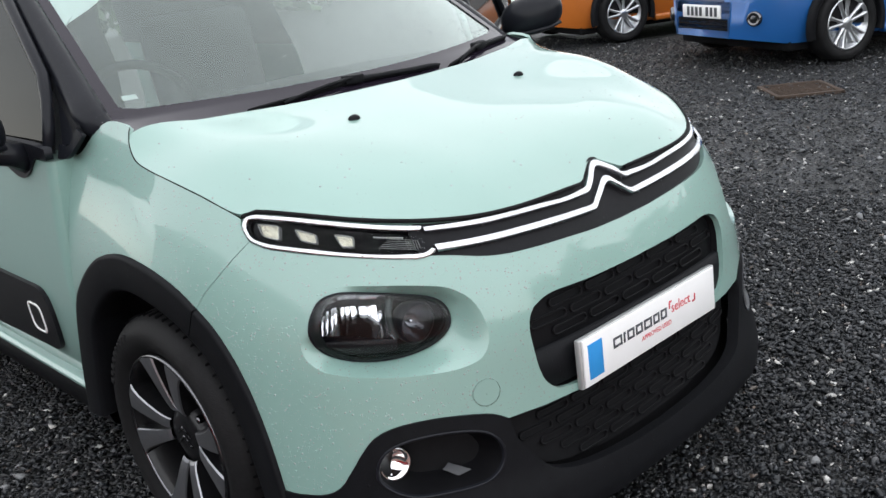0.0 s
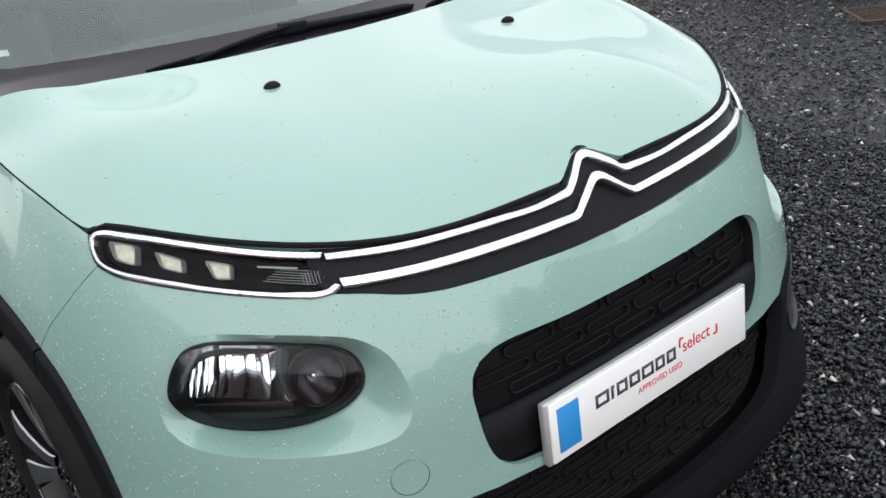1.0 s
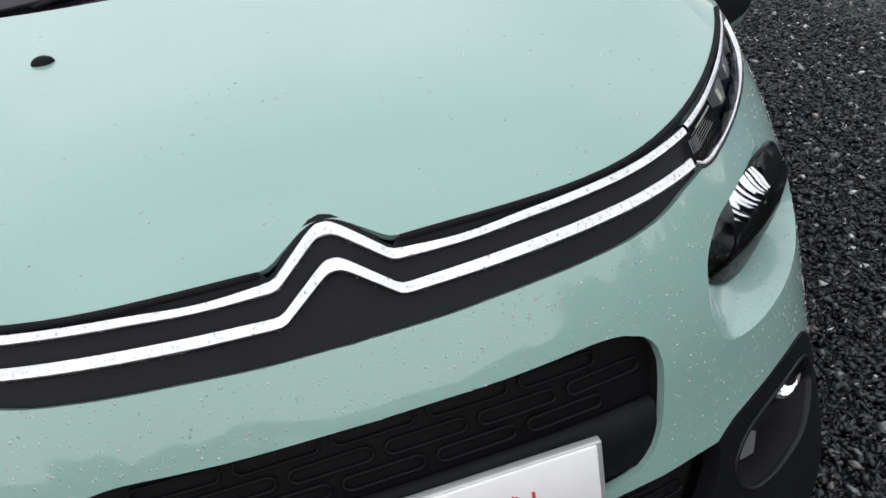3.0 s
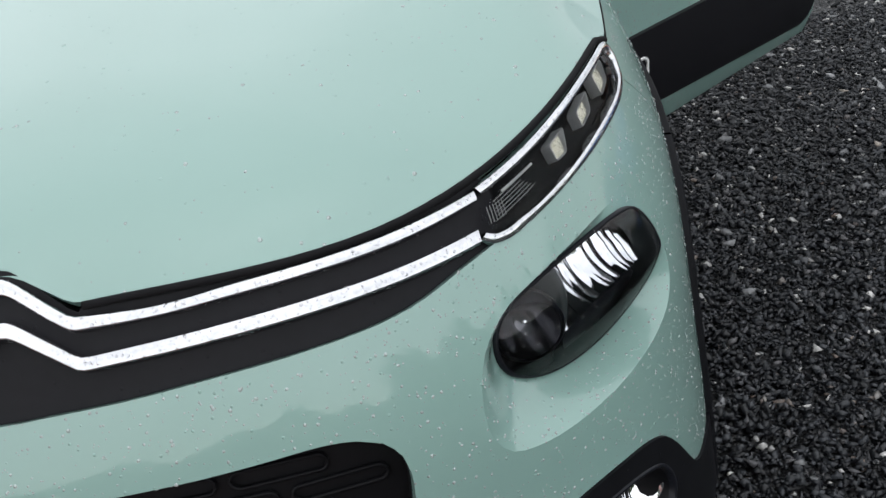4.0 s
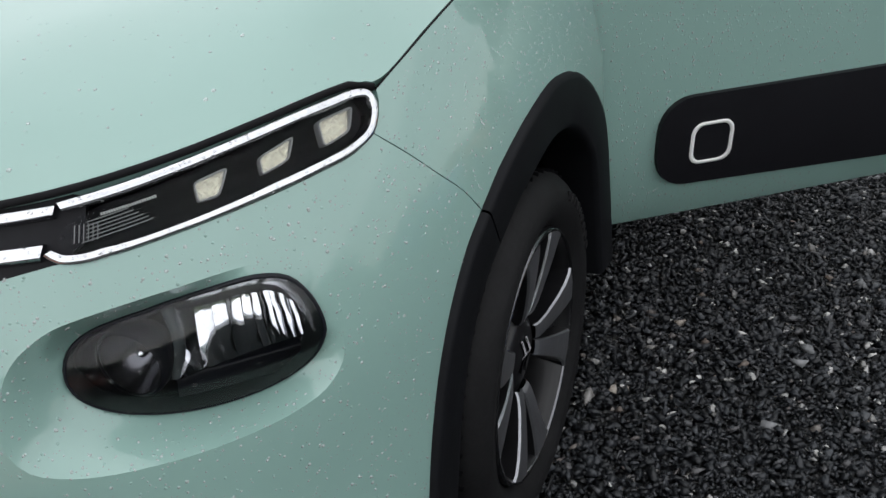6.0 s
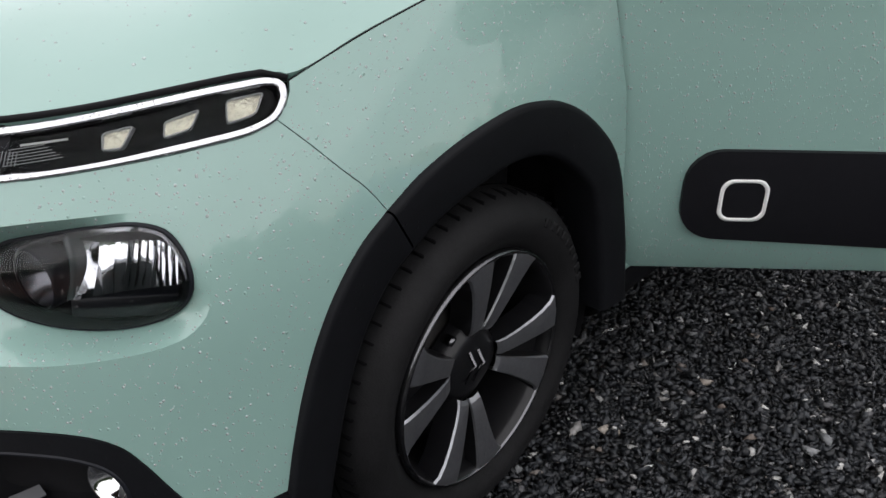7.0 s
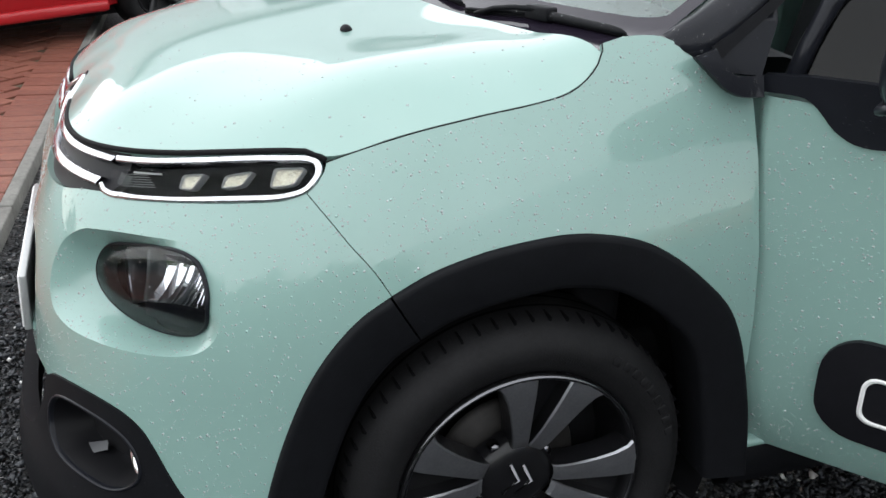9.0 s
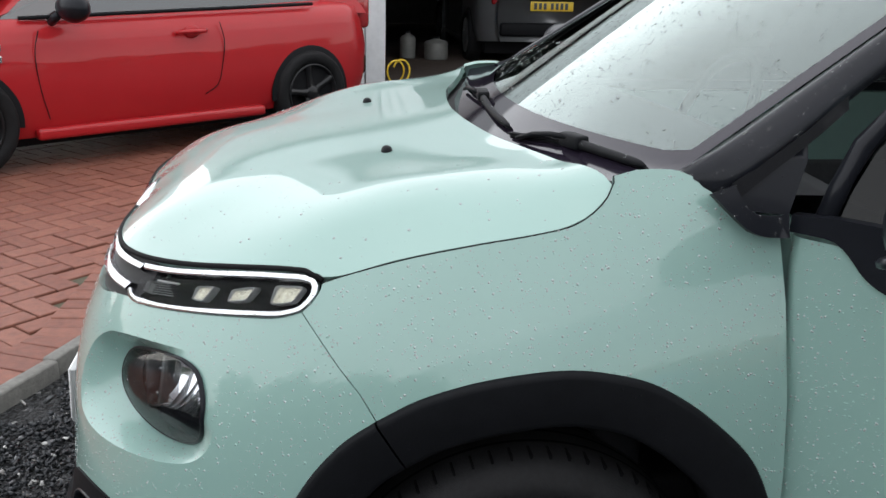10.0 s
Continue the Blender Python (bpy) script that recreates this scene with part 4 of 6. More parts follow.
def screen(u, v, lift=0.0):
    """Place on the windscreen: u from -1 to 1 across, v from 0 at the foot to 1 at the roof."""
    e = SCREEN_LOW.lerp(SCREEN_HIGH, v)
    bow = (0.14 * (1 - v) + 0.10 * v) * (1 - u * u)
    n = Vector((0.30 * u, -0.56, 0.80)).normalized()
    flat = min(v, 0.0) * (SCREEN_LOW.z - SCREEN_HIGH.z) * 0.70 * u * u
    return tuple(Vector((e.x * u, e.y - bow, e.z + flat)) + n * lift)


def screen_foot(u):
    """How low the glass runs at u, to just behind the bonnet."""
    back = float(np.interp(abs(u) * 0.70, [c[0] for c in COWL[::-1]], [c[1] for c in COWL[::-1]])) + 0.020
    return (back - 0.237 + 0.14 * (1 - u * u)) / (0.643 + 0.04 * (1 - u * u))


glass_rows = [[screen(u, screen_foot(u) * (1 - k) + k) for u in np.linspace(-1, 1, 41)] for k in np.linspace(0, 1, 18)]
windscreen = part("windscreen", grid(glass_rows), WINDSCREEN_GLASS, car, "wet curved windscreen with a black border")
border = []
us = np.linspace(-1, 1, 41)
border.append(grid([[screen(u, screen_foot(u) * w + (0.018 + 0.030 * u * u + 0.05 * (max(0.0, abs(u) - 0.90) / 0.10) ** 2) * (1 - w), 0.0035) for u in us] for w in np.linspace(1, 0, 12)]))
border.append(grid([[screen(u, v, 0.0015) for u in us] for v in (0.93, 1.0)]))
for s in (1, -1):
    border.append(grid([[screen(s * u, v, 0.0036) for u in (0.960, 0.98, 1.0)] for v in np.linspace(0.0, 1, 12)]))
part("screen_border", joined(*border), GLASS_PRINT, windscreen, "black printed border of the windscreen")
part("screen_sticker", grid([[screen(u, v, -0.002) for u in (-0.930, -0.905, -0.880)] for v in (0.098, 0.122)]), WHITE_CARD, windscreen, "small white label")
part("price_board", grid([[screen(u, v, -0.001) for u, v in ((-0.968, 0.50), (-0.962, 0.515), (-0.955, 0.53))], [screen(u, v, -0.001) for u, v in ((-0.962, 0.60), (-0.90, 0.59), (-0.84, 0.60))], [screen(u, v, -0.001) for u, v in ((-0.958, 0.80), (-0.84, 0.76), (-0.70, 0.70))]]), WHITE_CARD, windscreen, "white sheet behind the windscreen")
windscreen.visible_shadow = False
# scuttle between bonnet and glass
scuttle = grid([[(x, np.interp(abs(x), [c[0] for c in COWL[::-1]], [c[1] for c in COWL[::-1]]) + d, np.interp(abs(x), [c[0] for c in COWL[::-1]], [c[2] for c in COWL[::-1]]) + h) for x in np.linspace(-0.70, 0.70, 41)] for d, h in ((-0.05, -0.035), (0.006, -0.030), (0.03, -0.034), (0.06, -0.034))])
part("scuttle", scuttle, BLACK_PLASTIC, car, "black plastic scuttle under the wipers")

# wipers: (across, up) from the thin end over the clip to the broad tip
for way in (
    ((-0.59, -0.080), (-0.45, -0.060), (-0.30, -0.046), (-0.125, -0.030), (0.03, -0.038), (0.18, -0.048), (0.335, -0.056)),
    ((0.38, -0.074), (0.45, -0.064), (0.55, -0.044), (0.665, -0.030), (0.755, -0.029), (0.85, -0.031), (0.945, -0.035)),
):
    at = np.linspace(0, 1, 37)
    us_, vs_ = (np.interp(at, np.linspace(0, 1, 7), [p[i] for p in way]) for i in (0, 1))
    full = np.interp(at, (0, 0.06, 0.50, 0.54, 0.93, 0.985, 1), (0.002, 0.0036, 0.0042, 0.0085, 0.0075, 0.0050, 0.002))
    w = part("wiper", tube([screen(u, v, 0.010 + 0.5 * r_) for u, v, r_ in zip(us_, vs_, full)], list(full), 10), BLACK_PLASTIC, car, "black wiper lying on the windscreen foot")
    part("wiper_rubber", tube([screen(u, v, 0.005) for u, v in zip(us_, vs_)], 0.0030, 6), MATT_BLACK, w)
    lever = [(us_[18], vs_[18], 0.024), (us_[14], vs_[14] - 0.004, 0.026), (us_[10], vs_[10] - 0.008, 0.022), (us_[6], vs_[6] - 0.016, 0.012)]
    part("wiper_arm", tube([screen(*p) for p in lever], [0.0055, 0.0050, 0.0046, 0.0046], 8), BLACK_PLASTIC, w)
    p, q = Vector(screen(us_[18], vs_[18], 0.012)), Vector(screen(us_[20], vs_[20], 0.012))
    part("wiper_clip", moved(box(-0.030, 0.030, -0.013, 0.013, -0.008, 0.016, 0.004), Matrix.Translation(p) @ (q - p).to_track_quat("X", "Z").to_matrix().to_4x4()), BLACK_PLASTIC, w)

# pillars, roof and tail
for s in (1, -1):
    low_i, low_o = SCREEN_LOW, Vector((0.763, 0.277, 1.012))
    high_i, high_o = SCREEN_HIGH, Vector((0.643, 0.895, 1.455))
    rows_ = []
    rest_a, rest_b = (Vector(p) for p in skin(rows((75.6, 1.036), (81.2, 0.998)), -0.005)[0])
    for v in (-0.02, 0.03, 0.08, 0.14, 0.22, 0.32, 0.44, 0.58, 0.72, 0.86, 1.0):
        a, b = low_i.lerp(high_i, v), low_o.lerp(high_o, v)
        sit = max(0.0, 1 - (v + 0.02) / 0.10)
        a, b = a.lerp(rest_a, sit), b.lerp(rest_b, sit)
        mid = (a + b) / 2 + Vector((0.008, -0.008, 0.008)) * (1 - sit)
        rows_.append([tuple(p) for p in (a + Vector((-0.006, 0, -0.012)), a, a.lerp(mid, 0.5) + Vector((0.002, -0.003, 0.004)) * (1 - sit), mid, b.lerp(mid, 0.4) + Vector((0.002, 0, 0.001)) * (1 - sit), b, b + Vector((-0.02, 0.014, -0.012)))])
    part("windscreen_pillar", mirrored(grid(rows_), s), BLACK_GLOSS, car, "glossy black windscreen pillar beaded with rain")
    # black foot between wing and pillar, the small fixed pane over it and the seal under the pillar
    def side_panel(uv, lift=0.0):
        x = 0.767 + 0.0343 * (uv[:, 0] - 0.277) - 0.3217 * (uv[:, 1] - 1.0) + lift
        return np.column_stack([x, uv]), np.tile((0.951, -0.033, 0.306), (len(uv), 1))

    edge = spline([(0.258, 1.015), (0.286, 0.988), (0.311, 0.966), (0.333, 0.956), (0.352, 0.9535), (0.376, 0.953)], 0.008)
    crest = spline([(0.376, 0.986), (0.340, 0.985), (0.320, 0.990), (0.307, 1.005), (0.294, 1.027)], 0.008)
    part("pillar_foot", mirrored(sheet(np.concatenate([edge, crest, [(0.276, 1.020)]]), lambda uv: side_panel(uv, 0.005), step=0.012, skirt=0.010), s), BLACK_GLOSS, car, "black plastic foot of the pillar")
    pane = np.concatenate([[(0.308, 1.004), (0.322, 0.988), (0.380, 0.982), (0.412, 1.060)], spline([(0.412, 1.085), (0.36, 1.050), (0.308, 1.012)], 0.02)])
    part("quarter_pane", mirrored(sheet(pane, lambda uv: side_panel(uv, -0.006), step=0.03, skirt=0), s), BLACK_GLOSS, car, "small dark fixed pane behind the pillar")
    seal = np.concatenate([spline([(0.294, 1.028), (0.352, 1.064), (0.412, 1.105), (0.475, 1.155)], 0.02), spline([(0.475, 1.133), (0.412, 1.084), (0.352, 1.043), (0.305, 1.009)], 0.02)])
    part("pane_seal", mirrored(sheet(seal, lambda uv: side_panel(uv, -0.001), step=0.02, skirt=0.008), s), BLACK_PLASTIC, car, "black seal between pane and pillar")
roof = grid([[(x * w, y, z - 0.05 * x * x) for x in np.linspace(-1, 1, 15)] for y, z, w in ((0.78, 1.445, 0.60), (1.1, 1.485, 0.60), (1.7, 1.50, 0.59), (2.4, 1.47, 0.57), (2.85, 1.40, 0.55), (3.05, 1.15, 0.62), (3.13, 0.95, 0.70), (3.16, 0.45, 0.72), (3.12, 0.28, 0.70))])
part("roof", roof, BLACK_GLOSS, car, "glossy black roof")


def side_x(z):
    """How far out the body side stands at a height."""
    return float(np.interp(z, (0.28, 0.34, 0.42, 0.55, 0.70, 0.85, 0.96, 1.0), (0.795, 0.812, 0.828, 0.838, 0.838, 0.822, 0.795, 0.775)))


heights = (0.28, 0.31, 0.36, 0.42, 0.50, 0.60, 0.70, 0.80, 0.88, 0.94, 0.98)
for s in (1, -1):
    body = grid([[(side_x(z) - 0.02 * max(0, y - 2.4), y, z) for y in np.linspace(1.56, 3.12, 14)] for z in heights])
    part("rear_side", mirrored(body, s), PAINT, car, "mint green rear body side")
    upper = grid([[(side_x(0.98) - 0.02 * max(0, y - 2.4) - (0.17 * v), y - 0.25 * v * (y > 2.9), 0.98 + 0.42 * v) for y in np.linspace(1.56, 3.12, 14)] for v in np.linspace(0, 1, 5)])
    part("rear_window", mirrored(upper, s), BLACK_GLOSS, car)
    sill = grid([[(x, y, z) for y in np.linspace(0.44, 2.15, 20)] for x, z in ((0.60, 0.17), (0.750, 0.175), (0.780, 0.195), (0.796, 0.240), (0.800, 0.280), (0.788, 0.294), (0.60, 0.300))])
    part("sill", mirrored(sill, s), BLACK_PLASTIC, car, "black plastic sill")
    ledge = grid([[(x, y, z) for y in np.linspace(0.43, 2.15, 20)] for x, z in ((0.70, 0.330), (0.775, 0.328), (0.808, 0.323), (0.820, 0.316), (0.822, 0.308), (0.812, 0.301), (0.75, 0.298))])
    part("sill_ledge", mirrored(ledge, s), PAINT, car, "mint green painted sill under the door")
part("floor_pan", box(-0.62, 0.62, -0.45, 3.0, 0.20, 0.46, 0.02), MATT_BLACK, car)
part("engine_bay", box(-0.44, 0.44, -0.50, 0.05, 0.46, 0.78, 0.02), MATT_BLACK, car)
part("bulkhead", box(-0.70, 0.70, 0.13, 0.22, 0.44, 0.96, 0.02), MATT_BLACK, car)
# dashboard, wheel and seats seen through the glass
dash = grid([[(x, y, z + 0.02 * math.cos(x * 2.2)) for x in np.linspace(-0.69, 0.69, 24)] for y, z in ((0.10, 0.985), (0.30, 0.995), (0.48, 0.990), (0.58, 0.96), (0.60, 0.80), (0.56, 0.62))])
part("dashboard", dash, CABIN, car, "dark grey dashboard")
part("steering_wheel", moved(tube([(0, 0.185 * math.cos(a), 0.185 * math.sin(a)) for a in np.linspace(0, 2 * math.pi, 33)[:-1]], 0.015, 8, closed=True), pose(-0.36, 0.74, 0.93, 0, 25, 90)), MATT_BLACK, car)
for x in (-0.37, 0.37):
    seat = new("front_seat")
    seat.parent = car
    seat.matrix_basis = pose(x, 1.25, 0.52)
    part("seat_cushion", box(-0.25, 0.25, -0.28, 0.26, -0.08, 0.08, 0.05), CABIN, seat)
    part("seat_back", moved(box(-0.24, 0.24, -0.06, 0.06, 0.0, 0.62, 0.05), pose(0, 0.26, 0.05, -14, 0, 0)), CABIN, seat)
    part("head_rest", moved(box(-0.13, 0.13, -0.05, 0.05, 0.0, 0.19, 0.04), pose(0, 0.43, 0.70, -10, 0, 0)), CABIN, seat)

# doors: x out from the hinge line, y along the door
DOOR = 1.14


def door_x(z):
    return float(np.interp(z, (0.31, 0.34, 0.38, 0.45, 0.55, 0.70, 0.85, 0.95), (0.0, 0.016, 0.030, 0.044, 0.052, 0.052, 0.045, 0.036)))


def door_edge(z):
    """How far the front edge of a door reaches forward of its hinge."""
    return 0.060 + 0.010 * max(0.0, (z - 0.66) / 0.29) ** 1.3


def hang_door(side, m):
    """A front door with its black bumper pad, mirror, handle and window, hung at m; side -1 is the mirror image."""
    ys = np.r_[0, 0.004, 0.010, 0.018, 0.028, np.linspace(0.05, DOOR, 17)]
    zs = (0.31, 0.33, 0.38, 0.45, 0.53, 0.62, 0.72, 0.82, 0.90, 0.95)
    outer = [[(door_x(z) - 0.016 * max(0.0, 1 - y / 0.022) ** 2.2, y - door_edge(z) * (1 - y / DOOR) ** 3, z) for y in ys] for z in zs]
    inner = [[(-0.045, p[1], p[2]) for p in row] for row in outer]
    edge0, edge1 = [r[0] for r in outer], [r[-1] for r in outer]
    shell = joined(grid(outer), (lambda g: (g[0], [tuple(reversed(f)) for f in g[1]]))(grid(inner)), grid([edge0, [(-0.045, p[1], p[2]) for p in edge0]]), grid([[(-0.045, p[1], p[2]) for p in edge1], edge1]), grid([outer[0], inner[0]]), grid([inner[-1], outer[-1]]))
    door = part("front_door", mirrored(shell, side), PAINT, car, "mint green front door standing open" if side > 0 else "mint green front door, shut")
    door.matrix_basis = m
    part("door_lining", mirrored(box(-0.085, -0.047, 0.06, DOOR - 0.05, 0.36, 0.74, 0.02), side), CABIN, door, "dark door lining")
    part("pull_handle", mirrored(tube([(-0.045, 0.62, 0.86), (-0.085, 0.65, 0.865), (-0.085, 0.80, 0.865), (-0.045, 0.83, 0.86)], 0.012, 8), side), PAINT, door)
    # rubbery pad along the door's foot with a white-lined square
    y0, y1, z0, z1, r = 0.104, DOOR - 0.03, 0.402, 0.590, 0.07
    loop = []
    for cy, cz, a0 in ((y1 - r, z1 - r, 0), (y0 + r, z1 - r, 90), (y0 + r, z0 + r, 180), (y1 - r, z0 + r, 270)):
        loop += [(cy + r * math.cos(radians(a0 + 15 * k)), cz + r * math.sin(radians(a0 + 15 * k))) for k in range(7)]
    loop = np.array(loop)
    loop[:, 1] -= 0.045 * (loop[:, 0] - y0) * (loop[:, 1] < (z0 + z1) / 2)

    def pad_place(uv, lift=0.012):
        return np.stack([np.array([door_x(z) for z in uv[:, 1]]) + lift, uv[:, 0], uv[:, 1]], 1), np.tile((1.0, 0, 0), (len(uv), 1))

    pad = part("bumper_pad", mirrored(sheet(loop, pad_place, step=0.03, skirt=0.016), side), BLACK_RUBBER, door, "black rubbery bumper pad")
    sq = []
    for cy, cz, a0 in ((1, 1, 0), (-1, 1, 90), (-1, -1, 180), (1, -1, 270)):
        sq += [(0.2195 + cy * 0.022 + 0.024 * math.cos(radians(a0 + 15 * k)), 0.4885 + cz * 0.020 + 0.025 * math.sin(radians(a0 + 15 * k))) for k in range(7)]
    sq = np.array(sq)
    inn = (sq - sq.mean(0)) * (0.84, 0.86) + sq.mean(0)
    part("white_square", mirrored(grid([pad_place(sq, 0.010)[0], pad_place(sq, 0.0145)[0], pad_place(inn, 0.0145)[0], pad_place(inn, 0.010)[0]], True), side), WHITE_PAINT, pad, "white rounded square outline")
    # window surround, glass and mirror
    surround = [(-0.030, 0.965), (-0.018, 1.03), (0.0, 1.09), (0.035, 1.145), (0.16, 1.235), (0.30, 1.335), (0.45, 1.410), (0.70, 1.44), (DOOR - 0.06, 1.44), (DOOR, 0.955)]
    lean = lambda z: door_x(0.95) - 0.014 - 0.30 * max(0, z - 0.95)
    part("window_frame", mirrored(tube([(lean(z), y, z) for y, z in surround], 0.016, 8), side), BLACK_GLOSS, door, "black window frame")
    if side > 0:
        part("frame_return", mirrored(tube([(lean(z) - 0.026, y - 0.006, z) for y, z in surround[:8]], 0.014, 8), side), PAINT, door, "mint green inner edge of the window frame")
    part("window_sill", mirrored(box(door_x(0.95) - 0.05, door_x(0.95) + 0.002, 0.02, DOOR, 0.948, 0.978, 0.006), side), BLACK_GLOSS, door)
    low = [(y, 0.975) for y in np.linspace(-0.015, DOOR - 0.02, 14)]
    tops = [(y, float(np.interp(y, [p[0] for p in surround[:9]], [p[1] for p in surround[:9]]))) for y in np.linspace(-0.015, DOOR - 0.06, 14)]
    part("window_pane", mirrored(grid([[(lean(z) - 0.006, y, z) for y, z in low], [(lean(z) - 0.006, y, z) for y, z in tops]]), side), DARK_GLASS, door)
    foot = spline([(-0.066, 0.957), (-0.03, 0.958), (0.002, 0.956), (0.026, 0.940), (0.052, 0.915), (0.085, 0.899), (0.13, 0.898), (0.206, 0.920), (0.27, 0.945), (0.34, 0.955)], 0.012)
    foot = np.concatenate([foot, [(0.34, 0.990), (0.20, 0.992), (0.08, 0.992), (0.0, 0.990), (-0.066, 0.984)]])
    part("mirror_foot", mirrored(sheet(foot, lambda uv: pad_place(uv, 0.006), step=0.03, skirt=0.02), side), BLACK_GLOSS, door, "black mirror foot")
    along = 0.195 if side > 0 else 0.07
    bm = bmesh.new()
    bmesh.ops.create_uvsphere(bm, u_segments=24, v_segments=14, radius=1)
    for v in bm.verts:
        x, y, z = v.co
        y = y * (0.55 if y > 0 else 1)
        v.co = (0.190 + 0.115 * math.copysign(abs(x) ** 0.8, x), along + 0.070 * y, 1.050 + 0.072 * math.copysign(abs(z) ** 0.8, z) + 0.02 * x)
    bm.verts.index_update()
    cap = [tuple(v.co) for v in bm.verts], [tuple(v.index for v in f.verts) for f in bm.faces]
    bm.free()
    mirror = part("door_mirror", mirrored(cap, side), BLACK_GLOSS, door, "glossy black door mirror")
    part("mirror_stalk", mirrored(tube([(0.020, along + 0.01, 0.945), (0.07, along + 0.005, 0.965), (0.14, along, 0.995)], [0.045, 0.030, 0.038], 10), side), BLACK_GLOSS, door)
    part("mirror_trim", mirrored(tube([(0.095, along - 0.045, 0.993), (0.175, along - 0.063, 0.993), (0.255, along - 0.055, 1.005), (0.295, along - 0.025, 1.020)], 0.007, 6), side), BLACK_GLOSS, door)
    part("door_handle", mirrored(tube([(door_x(0.8) + 0.004, DOOR - 0.28, 0.83), (door_x(0.8) + 0.035, DOOR - 0.25, 0.835), (door_x(0.8) + 0.038, DOOR - 0.12, 0.84), (door_x(0.8) + 0.004, DOOR - 0.09, 0.84)], 0.014, 8), side), PAINT, door)


hang_door(1, pose(0.797, 0.458, 0, 0, 0, -52))
hang_door(-1, pose(-0.783, 0.428, 0))
# jamb inside the open doorway
part("door_jamb", box(0.55, 0.775, 0.40, 0.46, 0.30, 0.95, 0.01), PAINT, car)

# ---------------------------------------------------------------- ground


def chip_tone(name, stops):
    """Slate chippings: grey stones, each with its own tone, some pale, a few brown, wet and slightly glossy."""
    m = material(name, (0.05, 0.052, 0.056), 0.38, spec=0.35)
    n, l = m.node_tree.nodes, m.node_tree.links
    geo, ramp, noise_, mul, at = n.new("ShaderNodeNewGeometry"), n.new("ShaderNodeValToRGB"), n.new("ShaderNodeTexNoise"), n.new("ShaderNodeMix"), n.new("ShaderNodeTexCoord")
    e = ramp.color_ramp.elements
    e[0].position, e[0].color = stops[0][0], (*stops[0][1], 1)
    e[1].position, e[1].color = stops[-1][0], (*stops[-1][1], 1)
    for p, c in stops[1:-1]:
        k = e.new(p)
        k.color = (*c, 1)
    l.new(geo.outputs["Random Per Island"], ramp.inputs[0])
    noise_.inputs["Scale"].default_value, noise_.inputs["Detail"].default_value = 160, 5
    l.new(at.outputs["Object"], noise_.inputs["Vector"])
    mul.data_type, mul.blend_type = "RGBA", "MULTIPLY"
    mul.inputs[0].default_value = 0.35
    l.new(ramp.outputs[0], mul.inputs[6])
    l.new(noise_.outputs["Fac"], mul.inputs[7])
    gain = n.new("ShaderNodeVectorMath")
    gain.operation = "SCALE"
    gain.inputs["Scale"].default_value = 1.2
    l.new(mul.outputs[2], gain.inputs[0])
    l.new(gain.outputs[0], n["Principled BSDF"].inputs["Base Color"])
    return m


def gravel_bed(name):
    """The bed under and beyond the loose chippings: cells of stone size in colour and relief."""
    m = material(name, (0.03, 0.03, 0.03), 0.45)
    n, l = m.node_tree.nodes, m.node_tree.links
    b = n["Principled BSDF"]
    at, cells, ramp, relief, chop = n.new("ShaderNodeTexCoord"), n.new("ShaderNodeTexVoronoi"), n.new("ShaderNodeValToRGB"), n.new("ShaderNodeBump"), n.new("ShaderNodeSeparateColor")
    cells.inputs["Scale"].default_value = 62
    l.new(at.outputs["Object"], cells.inputs["Vector"])
    l.new(cells.outputs["Color"], chop.inputs[0])
    l.new(chop.outputs[0], ramp.inputs[0])
    e = ramp.color_ramp.elements
    e[0].color, e[1].color = (0.005, 0.006, 0.007, 1), (0.35, 0.34, 0.33, 1)
    for p, c in ((0.6, 0.011), (0.88, 0.026), (0.975, 0.06)):
        k = e.new(p)
        k.color = (c, c * 1.03, c * 1.08, 1)
    l.new(ramp.outputs[0], b.inputs["Base Color"])
    relief.inputs["Distance"].default_value, relief.inputs["Strength"].default_value = 0.02, 1.0
    relief.invert = True
    l.new(cells.outputs["Distance"], relief.inputs["Height"])
    l.new(relief.outputs[0], b.inputs["Normal"])
    return m


SLATE = ((0.0, (0.009, 0.0101, 0.0116)), (0.35, (0.0152, 0.0168, 0.0193)), (0.72, (0.026, 0.0287, 0.033)), (0.89, (0.046, 0.050, 0.056)), (0.965, (0.10, 0.098, 0.101)), (0.972, (0.10, 0.072, 0.055)), (0.979, (0.23, 0.23, 0.225)), (1.0, (0.62, 0.61, 0.59)))
BED, CHIPS = gravel_bed("gravel_bed"), chip_tone("slate_chippings", SLATE)


def kerb_y(x):
    """The inner edge of the concrete edging, which bends away from the car past x = -1.15."""
    bend = max(0.0, x + 1.20)
    return -1.012 - 0.083 * (x + 1.317) - 0.42 * bend * bend / (bend + 0.12)


ground = part("ground", grid([[(x, y, -0.012) for x in np.linspace(-300, 300, 13)] for y in np.linspace(-300, 300, 13)]), BED, label="dark slate gravel ground, wet", smooth=False)
tagged(ground, kind="structure", category="ground")

